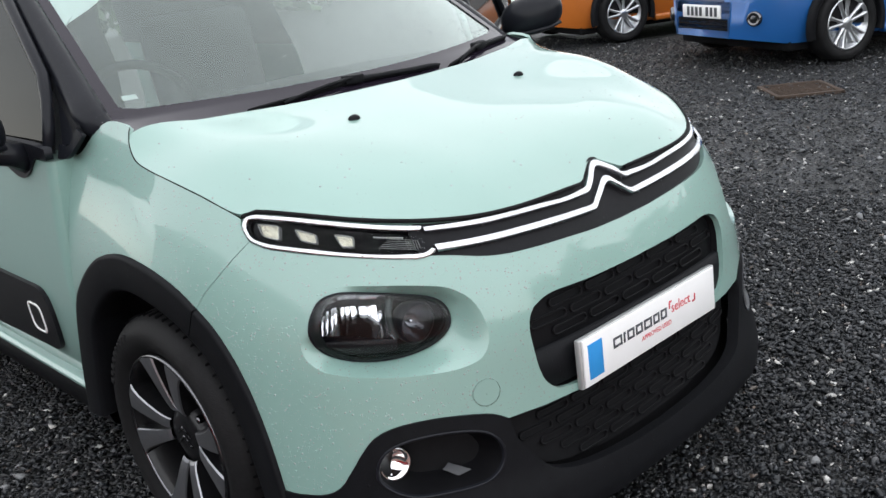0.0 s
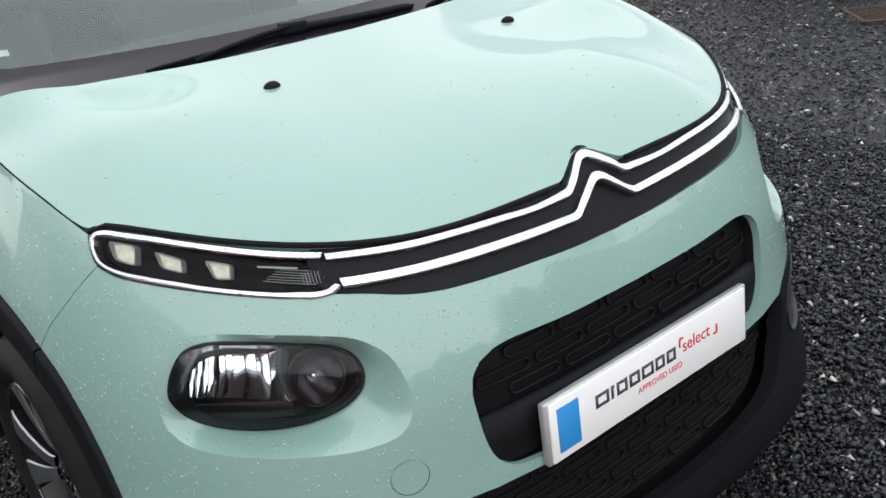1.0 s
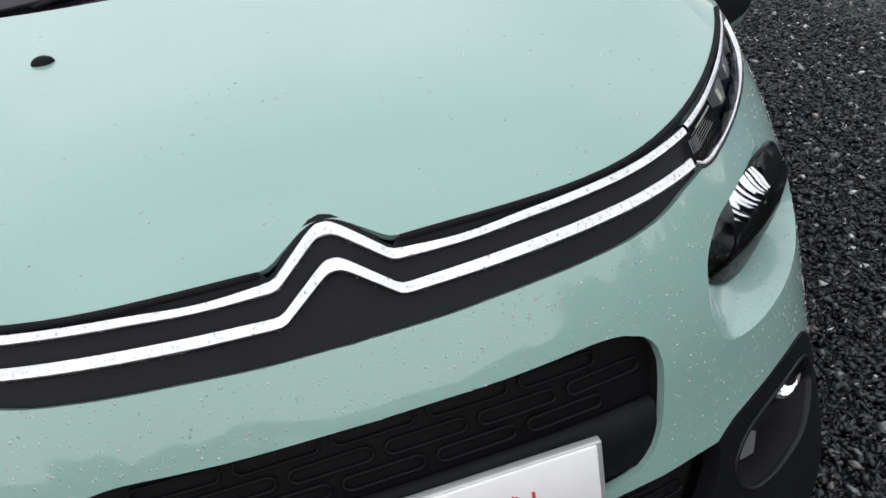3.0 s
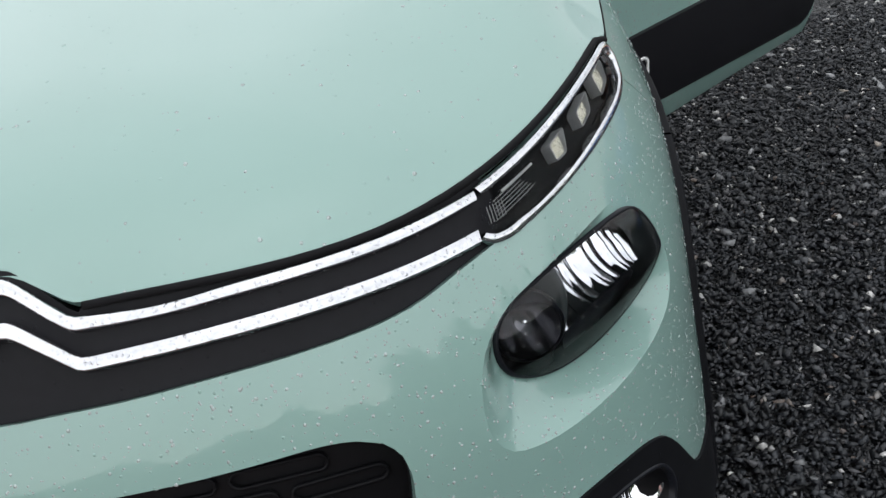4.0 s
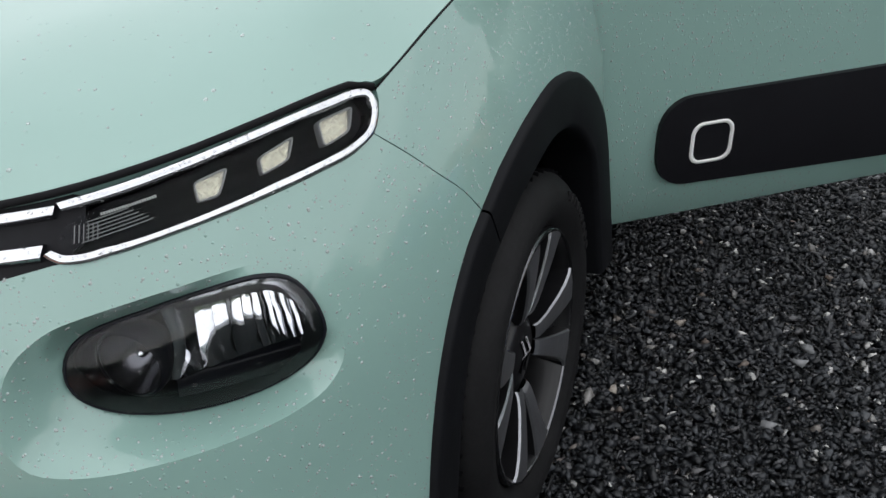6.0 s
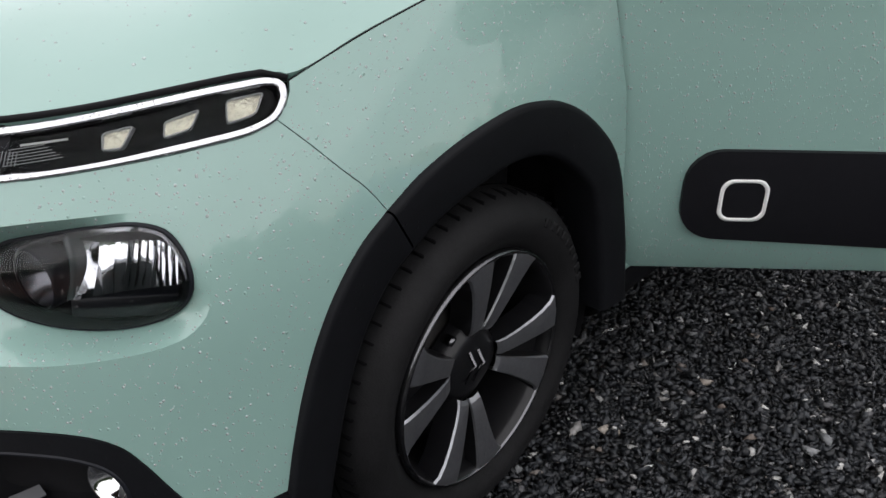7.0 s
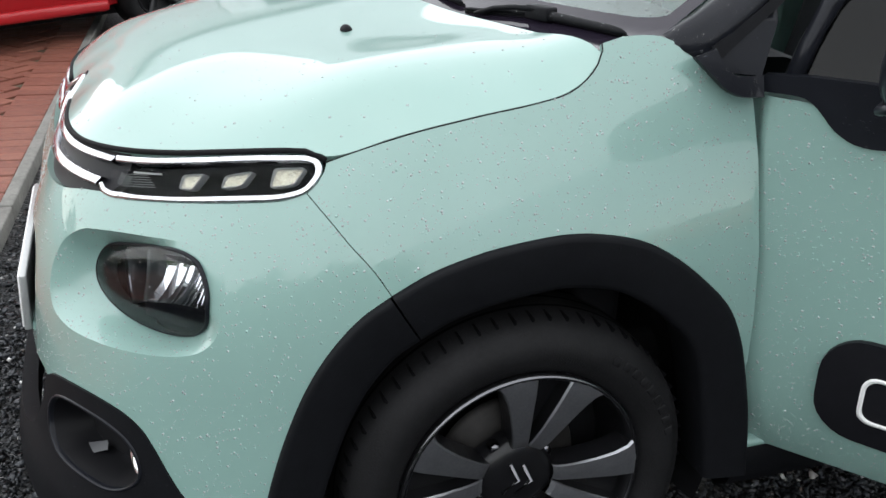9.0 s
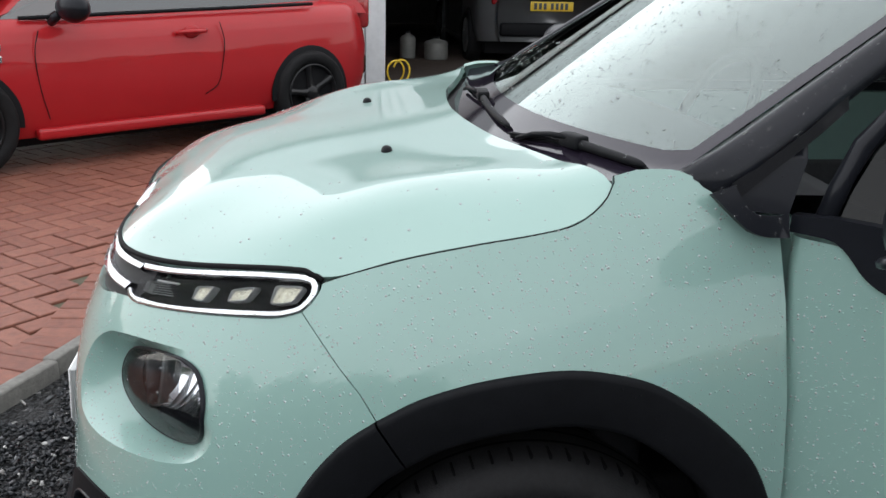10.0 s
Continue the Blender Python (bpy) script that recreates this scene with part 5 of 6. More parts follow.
rng = np.random.default_rng(7)
SHAPES = []
for _ in range(10):
    p = rng.normal(size=(8, 3))
    p /= np.linalg.norm(p, axis=1, keepdims=True)
    bm = bmesh.new()
    for q in p:
        bm.verts.new(q * rng.uniform(0.85, 1.15))
    bmesh.ops.convex_hull(bm, input=bm.verts[:])
    loose = [v for v in bm.verts if not v.link_faces]
    bmesh.ops.delete(bm, geom=loose, context="VERTS")
    bmesh.ops.triangulate(bm, faces=bm.faces[:])
    bm.verts.index_update()
    SHAPES.append((np.array([tuple(v.co) for v in bm.verts]), np.array([[v.index for v in f.verts] for f in bm.faces])))
    bm.free()


def chippings(name, count, x0, x1, y0, y1, small, large, keep, label, mat=None):
    """A loose layer of broken slate over a stretch of ground."""
    xy = np.stack([rng.uniform(x0, x1, count), rng.uniform(y0, y1, count)], 1)
    xy = xy[keep(xy)]
    verts, faces, base = [], [], 0
    kind = rng.integers(0, len(SHAPES), len(xy))
    for k, (v, f) in enumerate(SHAPES):
        here = xy[kind == k]
        m = len(here)
        if not m:
            continue
        size = small + (large - small) * rng.uniform(0, 1, m) ** 3
        sc = size[:, None] * np.stack([rng.uniform(0.85, 1.35, m), rng.uniform(0.75, 1.05, m), rng.uniform(0.40, 0.70, m)], 1)
        ang, tip = rng.uniform(0, 2 * math.pi, m), rng.normal(0, 0.22, (m, 2))
        p = v[None] * sc[:, None]
        p[..., 2] += p[..., 0] * tip[:, :1] + p[..., 1] * tip[:, 1:]
        c, s = np.cos(ang)[:, None], np.sin(ang)[:, None]
        q = np.stack([p[..., 0] * c - p[..., 1] * s + here[:, :1], p[..., 0] * s + p[..., 1] * c + here[:, 1:], p[..., 2] + rng.uniform(-0.008, 0.004, (m, 1)) + 0.25 * sc[:, 2:]], -1)
        verts.append(q.reshape(-1, 3))
        faces.append((f[None] + base + (np.arange(m) * len(v))[:, None, None]).reshape(-1, 3))
        base += m * len(v)
    verts, faces = np.concatenate(verts), np.concatenate(faces)
    me = bpy.data.meshes.new(name)
    me.vertices.add(len(verts))
    me.vertices.foreach_set("co", verts.ravel().astype(np.float32))
    me.loops.add(faces.size)
    me.loops.foreach_set("vertex_index", faces.ravel().astype(np.int32))
    me.polygons.add(len(faces))
    me.polygons.foreach_set("loop_start", np.arange(0, faces.size, 3, dtype=np.int32))
    me.update(calc_edges=True)
    me.materials.append(mat or CHIPS)
    return tagged(new(name, me), label, "gravel", kind="stuff")


def gravel_side(xy):
    return xy[:, 1] > np.array([kerb_y(x) for x in xy[:, 0]]) + 0.03


def not_under_car(xy):
    return gravel_side(xy) & ~((np.abs(xy[:, 0]) < 0.55) & (xy[:, 1] > -0.45) & (xy[:, 1] < 3.0))


CHIP_LABEL = "loose wet slate chippings, grey with pale stones"
chippings("slate_chippings", 85000, 0.5, 2.6, -1.35, 2.2, 0.0060, 0.0165, not_under_car, CHIP_LABEL)
chippings("slate_chippings", 22000, -2.2, -0.5, -1.1, 1.9, 0.0066, 0.016, not_under_car, CHIP_LABEL)
chippings("slate_chippings", 12000, -0.6, 0.6, -1.7, -0.4, 0.0060, 0.015, not_under_car, CHIP_LABEL)
chippings("slate_chippings", 76000, 0.4, 7.4, -1.4, 5.6, 0.0066, 0.0175, lambda xy: not_under_car(xy) & ((xy[:, 0] > 2.5) | (xy[:, 1] > 2.1)), CHIP_LABEL)

PALE = chip_tone("pale_stones", ((0.0, (0.10, 0.104, 0.108)), (0.5, (0.19, 0.195, 0.20)), (0.8, (0.27, 0.275, 0.28)), (0.9, (0.26, 0.22, 0.18)), (1.0, (0.48, 0.475, 0.465))))
chippings("pale_stones", 750, -1.9, 2.6, -1.35, 2.2, 0.008, 0.024, not_under_car, "scattered pale stones among the chippings", PALE)
chippings("pale_stones", 1700, 1.0, 7.4, -1.4, 5.6, 0.009, 0.026, not_under_car, "scattered pale stones among the chippings", PALE)

# iron drain cover in the gravel
DRAIN_RUST = material("rusty_iron", (0.045, 0.028, 0.018), 0.75, metal=0.2, grain=0.4, scale=60, bump=0.001, bump_scale=200)
drain = thing("drain_grate", "rusty iron drain grate let into the gravel", "drain", (5.0, 1.31, 0.002), -45)
part("grate_frame", joined(box(-0.24, 0.24, -0.24, -0.21, -0.03, 0.012, 0.003), box(-0.24, 0.24, 0.21, 0.24, -0.03, 0.012, 0.003), box(-0.24, -0.21, -0.24, 0.24, -0.03, 0.011, 0.003), box(0.21, 0.24, -0.24, 0.24, -0.03, 0.011, 0.003)), DRAIN_RUST, drain)
part("grate_pit", box(-0.21, 0.21, -0.21, 0.21, -0.055, -0.045, 0), MATT_BLACK, drain)
for k in range(9):
    y = -0.19 + 0.0475 * k
    part("grate_bar", box(-0.212, 0.212, y - 0.006, y + 0.006, -0.03, 0.009, 0.001), DRAIN_RUST, drain)

# ---------------------------------------------------------------- block paving beyond a concrete edging
CONCRETE = material("concrete_edging", (0.17, 0.165, 0.15), 0.8, grain=0.35, scale=50, bump=0.002, bump_scale=120)


def brick_material(name):
    m = material(name, (0.30, 0.09, 0.05), 0.55)
    n, l = m.node_tree.nodes, m.node_tree.links
    b = n["Principled BSDF"]
    at, info, ramp, noise_, mul, geo = n.new("ShaderNodeTexCoord"), n.new("ShaderNodeObjectInfo"), n.new("ShaderNodeValToRGB"), n.new("ShaderNodeTexNoise"), n.new("ShaderNodeMix"), n.new("ShaderNodeNewGeometry")
    add = n.new("ShaderNodeMath")
    add.operation = "ADD"
    wrap = n.new("ShaderNodeMath")
    wrap.operation = "FRACT"
    l.new(info.outputs["Random"], add.inputs[0])
    l.new(geo.outputs["Random Per Island"], add.inputs[1])
    l.new(add.outputs[0], wrap.inputs[0])
    l.new(wrap.outputs[0], ramp.inputs[0])
    e = ramp.color_ramp.elements
    e[0].color, e[1].color = (0.165, 0.056, 0.036, 1), (0.215, 0.080, 0.052, 1)
    noise_.inputs["Scale"].default_value, noise_.inputs["Detail"].default_value = 30, 6
    l.new(geo.outputs["Position"], noise_.inputs["Vector"])
    mul.data_type, mul.blend_type = "RGBA", "MULTIPLY"
    mul.inputs[0].default_value = 0.65
    l.new(ramp.outputs[0], mul.inputs[6])
    l.new(noise_.outputs["Fac"], mul.inputs[7])
    gain = n.new("ShaderNodeVectorMath")
    gain.operation = "SCALE"
    gain.inputs["Scale"].default_value = 1.45
    l.new(mul.outputs[2], gain.inputs[0])
    l.new(gain.outputs[0], b.inputs["Base Color"])
    fine, relief = n.new("ShaderNodeTexNoise"), n.new("ShaderNodeBump")
    fine.inputs["Scale"].default_value = 220
    l.new(geo.outputs["Position"], fine.inputs["Vector"])
    relief.inputs["Distance"].default_value = 0.0015
    l.new(fine.outputs["Fac"], relief.inputs["Height"])
    l.new(relief.outputs[0], b.inputs["Normal"])
    return m


BRICK = brick_material("red_paver")
JOINT = material("paver_joint", (0.075, 0.07, 0.045), 0.9, grain=0.5, scale=50, bump=0.003, bump_scale=150)
paving = thing("pavement", "red block paving with mossy joints behind a concrete edging", "pavement", (0, 0, 0), 0, kind="structure")
bed_x = np.linspace(-7.9, 0.9, 60)
part("joint_bed", grid([[(x, y if d else kerb_y(x) - 0.02, 0.014) for x in bed_x] for d, y in ((0, 0), (1, -3.2), (1, -5.6))]), JOINT, paving)


def slope(x):
    return math.degrees(math.atan2(kerb_y(x + 0.02) - kerb_y(x - 0.02), 0.04))


x = -7.9
while x < 0.8:
    wide_ = 0.912 if x < -2.2 else 0.30
    a = slope(x + wide_ / 2)
    c = math.cos(radians(a))
    part("edging_stone", moved(box(0, wide_ / c - 0.006, -0.050, 0.0, -0.10, 0.050, 0.007), pose(x, kerb_y(x), 0.002 * math.sin(x * 9.3), 0, 0, a)), CONCRETE, paving)
    x += wide_
PAVER = build("brick", *box(-0.0955, 0.0955, -0.0455, 0.0455, -0.03, 0.0, 0.005), BRICK, smooth=False)
spots = []
# a course of blocks laid across, along the edging
x = -7.85
while x < 0.8:
    a = slope(x)
    spots.append((x + 0.155 * math.sin(radians(a)), kerb_y(x) - 0.155 * math.cos(radians(a)), a + 90.0))
    x += 0.1 * math.cos(radians(a))
# herringbone at 45 degrees: pairs of blocks, one along and one across, in a run of four
for i in range(-60, 60):
    for j in range(-60, 60):
        for bx, by, ang in ((0.10, 0.05, 0), (0.05, 0.10, 90)):
            if (i - j) % 4 != (0 if ang == 0 else 3):
                continue
            gx, gy = 0.1 * i + bx, 0.1 * j + by
            c = math.cos(radians(45))
            x, y = (gx - gy) * c - 3.2, (gx + gy) * c - 3.0
            if y < kerb_y(x) - 0.235 and -7.8 < x < 0.8 and y > -5.5:
                spots.append((x, y, ang + 45.0))
spots.sort(key=lambda s: (s[0] + 1.6) ** 2 + (s[1] + 1.5) ** 2)
lot = random.Random(3)


def laid(x, y, ang):
    low = 0.006 if ang in (45.0, 135.0) and y > kerb_y(x) - 0.33 else 0.0  # those cut by the edge course lie under it
    return pose(x, y, 0.031 - low + lot.uniform(-0.002, 0.002), lot.uniform(-0.5, 0.5), lot.uniform(-0.5, 0.5), ang + lot.uniform(-0.6, 0.6))


for x, y, ang in spots[:300]:
    b = new("brick", PAVER)
    b.parent = paving
    b.matrix_basis = laid(x, y, ang)
rest = [moved(box(-0.0955, 0.0955, -0.0455, 0.0455, -0.02, 0.0, 0), laid(x, y, ang)) for x, y, ang in spots[300:]]
far = part("bricks", joined(*rest), BRICK, paving, smooth=False)
tagged(far, kind="stuff")

# ---------------------------------------------------------------- other parked cars
RED = wet(material("red_paint", (0.37, 0.010, 0.014), 0.45, spec=0.2, coat=0.55, grain=0.04, scale=8), density=0.12)
BLUE = wet(material("blue_paint", (0.006, 0.082, 0.28), 0.38, coat=0.6, grain=0.05, scale=8), density=0.12)
ORANGE = wet(material("orange_paint", (0.42, 0.115, 0.012), 0.38, coat=0.6, grain=0.05, scale=8), density=0.12)
GREY = material("grey_paint", (0.10, 0.103, 0.108), 0.35, coat=0.8, grain=0.06, scale=8)
SILVER = material("silver_alloy", (0.55, 0.56, 0.58), 0.28, metal=0.9, grain=0.1, scale=60)
YELLOW = material("yellow_plate", (0.65, 0.45, 0.03), 0.4, grain=0.03)
PALE_PLASTIC = material("pale_plastic", (0.16, 0.16, 0.15), 0.5, grain=0.2, scale=14)
RED_LENS = material("red_lens", (0.30, 0.012, 0.015), 0.15, coat=0.6)


def other_car(label, paint, at, turn, long=4.0, wide=0.85, wheelbase=2.5, nose=0.78, tall=1.48, belt=0.95, alloy=None, spokes=5, bonnet_h=0.92, glass_y=0.95, rear_plate=False, r=0.31, door=0.98, badge=False, flare=False, twin=False, group="parked cars"):
    """A parked small car: heading along -y from its origin under the front axle."""
    ob = thing("parked_car", label, "car", at, turn, group)
    tail = long - nose
    ys = np.r_[-nose - 0.06 + 0.75 * np.linspace(0, 1, 16) ** 2, np.array([0.2, 0.35, 0.75, 1.2, 1.7, 2.2]), tail - 0.5 + 0.5 * np.sqrt(np.linspace(0, 1, 9))]
    top = np.interp(ys, (-nose - 0.05, -nose, -nose + 0.05, -nose + 0.25, 0.35, 0.75, tail - 0.2, tail), (0.56, 0.66, 0.75, bonnet_h - 0.06, bonnet_h + 0.02, belt, belt + 0.04, belt - 0.10))
    ahead, behind = ((ys + nose + 0.06) / 0.72).clip(0, 1), ((tail - ys) / 0.5).clip(0, 1)
    half = wide * (1 - 0.56 * (1 - ahead) ** 3.2) * (1 - 0.26 * (1 - behind) ** 3)
    low = np.interp(ys, (-nose - 0.05, -nose + 0.25, 0.4, 2.0, tail), (0.26, 0.20, 0.19, 0.19, 0.30))
    rows_ = []
    for y, t, h, b in zip(ys, top, half, low):
        side = [(h * 0.93, b), (h * 0.985, b + 0.10), (h, b + 0.30), (h * 0.995, (b + t) / 2 + 0.08), (h * 0.97, t - 0.10), (h * 0.92, t - 0.02), (h * 0.75, t + 0.025), (h * 0.40, t + 0.05), (0, t + 0.055)]
        rows_.append([(x, y, z) for x, z in side] + [(-x, y, z) for x, z in side[-2::-1]])
    v, f = grid(rows_)
    w = len(rows_[0])
    f += [tuple(range(w)), tuple(reversed(range(len(v) - w, len(v))))]
    body = part("body", (v, f), paint, ob)
    cabin = []
    for y, z, h in ((glass_y - 0.45, belt - 0.02, wide * 0.86), (glass_y + 0.02, tall - 0.14, wide * 0.74), (glass_y + 0.35, tall - 0.02, wide * 0.70), (glass_y + 1.2, tall, wide * 0.69), (tail - 0.45, tall - 0.07, wide * 0.66), (tail - 0.12, belt + 0.02, wide * 0.80)):
        cabin.append([(h * 1.16 if z > belt else h, y, belt - 0.03), (h * 1.1 if z > belt else h, y, belt + (z - belt) * 0.4), (h, y, z - 0.03), (h * 0.7, y, z), (0, y, z + 0.012), (-h * 0.7, y, z), (-h, y, z - 0.03), (-h * 1.1 if z > belt else -h, y, belt + (z - belt) * 0.4), (-h * 1.16 if z > belt else -h, y, belt - 0.03)])
    part("roof", grid(cabin), paint, ob)
    for s in (1, -1):
        pane = []
        for frac in (0.10, 0.5, 0.88):
            pane.append([(s * ((row[0][0] * (1 - frac) + row[2][0] * frac) + 0.006), row[0][1] + (0.02 if i == 0 else 0), row[0][2] * (1 - frac) + row[2][2] * frac) for i, row in enumerate(cabin[1:5])])
        g = grid(pane)
        part("side_window", g if s > 0 else (g[0], [tuple(reversed(q)) for q in g[1]]), CAR_GLASS, ob)
        part("quarter_window", grid([[(s * wide * 0.875, glass_y - 0.40, belt + 0.0), (s * wide * 0.93, glass_y + 0.0, belt + 0.0)], [(s * wide * 0.845, glass_y - 0.33, belt + 0.035), (s * wide * 0.80, glass_y + 0.02, tall - 0.22)]]), CAR_GLASS, ob)
        for seam in (((glass_y - 0.22, belt - 0.06), (glass_y - 0.25, 0.70), (glass_y - 0.24, 0.50), (glass_y - 0.20, 0.30)), ((glass_y + door, belt - 0.05), (glass_y + door + 0.03, belt - 0.17), (glass_y + door + 0.01, 0.55), (glass_y + door - 0.03, 0.42), (glass_y + door - 0.13, 0.36))):
            way = spline([(y, z) for y, z in seam], 0.03)
            part("door_seam", tube([(s * (wide + 0.0005 - 0.03 * max(0, z - 0.72) ** 1.3), y, z) for y, z in way], 0.003, 6), MATT_BLACK, ob)
        grip = belt - 0.10
        part("window_trim", tube([(s * (wide * 0.925), y, belt + 0.012 + 0.03 * (y - glass_y) / 1.6) for y in np.linspace(glass_y - 0.30, tail - 0.62, 12)], 0.012, 6), BLACK_PLASTIC, ob)
        bm = bmesh.new()
        bmesh.ops.create_uvsphere(bm, u_segments=16, v_segments=8, radius=1)
        for q in bm.verts:
            q.co = (s * (wide - 0.010) + 0.012 * q.co.x, glass_y + door - 0.20 + 0.055 * q.co.y, grip - 0.004 + 0.042 * q.co.z)
        bm.verts.index_update()
        cup = [tuple(q.co) for q in bm.verts], [tuple(q.index for q in face.verts) for face in bm.faces]
        bm.free()
        part("handle_cup", cup, paint, ob)
        part("door_handle", tube([(s * (wide - 0.005), glass_y + door - 0.32, grip - 0.01), (s * (wide + 0.030), glass_y + door - 0.28, grip), (s * (wide + 0.030), glass_y + door - 0.13, grip), (s * (wide - 0.005), glass_y + door - 0.10, grip)], 0.013, 8), paint, ob)
        part("side_skirt", box(min(s * (wide - 0.06), s * (wide + 0.02)), max(s * (wide - 0.06), s * (wide + 0.02)), r + 0.10, wheelbase - r - 0.10, 0.18, 0.25, 0.02), paint, ob)
        bm = bmesh.new()
        bmesh.ops.create_uvsphere(bm, u_segments=18, v_segments=10, radius=1)
        for q in bm.verts:
            q.co = (s * (wide + 0.12) + 0.14 * q.co.x, glass_y - 0.06 + 0.085 * q.co.y, belt + 0.07 + 0.085 * q.co.z)
        bm.verts.index_update()
        cap = [tuple(q.co) for q in bm.verts], [tuple(q.index for q in face.verts) for face in bm.faces]
        bm.free()
        part("door_mirror", cap, BLACK_GLOSS, ob)
        part("mirror_arm", tube([(s * (wide - 0.03), glass_y - 0.13, belt - 0.02), (s * (wide + 0.06), glass_y - 0.12, belt + 0.03)], 0.025, 8), BLACK_GLOSS, ob)
        part("headlamp", moved(lathe([(0.001, 0.05), (0.05, 0.045), (0.09, 0.02), (0.10, -0.03)], 24), pose(s * 0.58, -nose + 0.15, bonnet_h - 0.20, 0, 0, -90 + s * 18)), LED, ob)
        part("fog_lamp", moved(lathe([(0.001, 0.02), (0.025, 0.018), (0.042, 0.012), (0.046, 0.022), (0.058, 0.018), (0.064, -0.02)], 24), pose(s * 0.56, -nose + 0.035, 0.42, 0, 0, -90 + s * 30)), DARK_CHROME, ob)
        part("tail_lamp", moved(box(-0.06, 0.06, -0.10, 0.03, -0.14, 0.14, 0.03), pose(s * 0.66, tail - 0.05, 0.86)), RED_LENS, ob)
        for y in (0.0, wheelbase):
            # flat black disc on the body side stands in for the shaded arch opening
            arch = moved(lathe([(r + 0.034, -0.004), (r + 0.030, 0.003), (0.02, 0.003)], 40, -6, 186), pose(s * (wide + 0.001), y, r, 0, 0, 0 if s > 0 else 180))
            part("wheel_arch", arch, MATT_BLACK, ob)
            if flare:
                rim_ = moved(lathe([(r + 0.032, -0.02), (r + 0.034, 0.034), (r + 0.044, 0.040), (r + 0.084, 0.034), (r + 0.090, 0.026), (r + 0.092, -0.01)], 40, -14, 194), pose(s * wide, y, r, 0, 0, 0 if s > 0 else 180))
                part("arch_flare", rim_, BLACK_PLASTIC, ob, "black plastic arch flare")
            wh = new("wheel")
            wh.parent = ob
            wh.matrix_basis = pose(s * (wide + 0.035), y, r, 0, 0, 0 if s > 0 else 180)
            rim = r * 0.68
            part("tyre", lathe([(rim, -0.03), (rim + 0.01, 0.0), (r - 0.03, 0.010), (r - 0.01, -0.006), (r, -0.04), (r, -0.16), (rim, -0.18)], 48), RUBBER, wh)
            part("rim", lathe([(rim + 0.004, -0.004), (rim - 0.004, 0.004), (rim - 0.012, -0.004), (rim - 0.02, -0.06), (0.02, -0.07)], 40), alloy, wh)
            part("hub", lathe([(0.001, 0.0), (0.04, -0.002), (0.055, -0.015), (0.055, -0.06)], 24), alloy, wh)
            for k in range(spokes):
                a = 360 / spokes * k + 12
                for lean_ in (-13, 13) if twin else (0,):
                    part("spoke", moved(grid([[(x - d, w_ * side, rr) for side, d in ((-1, 0.03), (-0.8, 0.0), (0.8, 0.0), (1, 0.03))] for rr, w_, x in ((0.035, 0.016 if twin else 0.030, -0.010), (rim * 0.55, 0.012 if twin else 0.020, -0.012), (rim - 0.008, 0.017 if twin else 0.026, 0.0))]), Matrix.Rotation(radians(a + lean_), 4, "X")), alloy, wh)
    part("windscreen", grid([[(x * row[0][0] * 0.93, row[0][1] - 0.03 - 0.10 * (1 - x * x), z) for x in np.linspace(-1, 1, 9)] for row, z in ((cabin[0], belt + 0.05), (cabin[1], tall - 0.12))]), CAR_GLASS, ob)
    if badge:
        for z in (0.66, 0.725):
            part("badge", box(wide - 0.002, wide + 0.006, glass_y - 0.52, glass_y - 0.44, z - 0.02, z + 0.02, 0.003), CHROME, ob)
    part("underbody", box(-wide * 0.86, wide * 0.86, -nose + 0.25, tail - 0.25, 0.13, 0.40, 0.02), MATT_BLACK, ob)
    part("air_intake", box(-0.36, 0.36, -nose - 0.060, -nose + 0.05, 0.30, 0.44, 0.02), MATT_BLACK, ob)
    for k in range(3):
        part("intake_bar", box(-0.34, 0.34, -nose - 0.066, -nose + 0.02, 0.325 + 0.035 * k, 0.335 + 0.035 * k, 0.003), BLACK_PLASTIC, ob)
    part("chrome_lip", box(-0.32, 0.32, -nose - 0.030, -nose + 0.06, 0.635, 0.65, 0.004), CHROME, ob)
    part("number_plate", box(-0.26, 0.26, -nose - 0.074, -nose - 0.050, 0.42, 0.53, 0.004), WHITE_CARD, ob)
    for k in range(7):
        x = -0.195 + 0.058 * k + 0.03 * (k > 3)
        part("plate_bar", box(x, x + 0.036, -nose - 0.077, -nose - 0.072, 0.437, 0.513, 0.002), GREY_INK, ob)
        part("plate_bar", box(x, x + 0.036, tail + 0.018, tail + 0.0225, 0.677, 0.753, 0.002), GREY_INK, ob)
    part("rear_plate", box(-0.26, 0.26, tail + 0.002, tail + 0.02, 0.66, 0.77, 0.004), YELLOW, ob)
    part("rear_bumper", box(-0.62, 0.62, tail - 0.12, tail + 0.035, 0.36, 0.52, 0.03), BLACK_PLASTIC, ob)
    return ob


# each car heads along its own -y axis
other_car("bright red three-door hatchback on black wheels, parked on block paving", RED, (-4.19, -2.71, 0.03), 36.7, long=3.85, wheelbase=2.38, r=0.30, alloy=BLACK_ALLOY, wide=0.85, belt=0.87, bonnet_h=0.86, glass_y=0.68, door=0.97, tall=1.42, badge=True)
other_car("bright blue small hatchback with silver wheels, parked on gravel", BLUE, (6.56, 2.32, 0.0), -112, long=3.7, nose=0.72, tall=1.40, wheelbase=2.46, alloy=SILVER, flare=True, twin=True)
other_car("orange small hatchback with silver wheels, parked on gravel", ORANGE, (7.45, 5.16, 0.0), -112, long=3.7, nose=0.72, tall=1.40, wheelbase=2.46, alloy=SILVER, flare=True, twin=True)
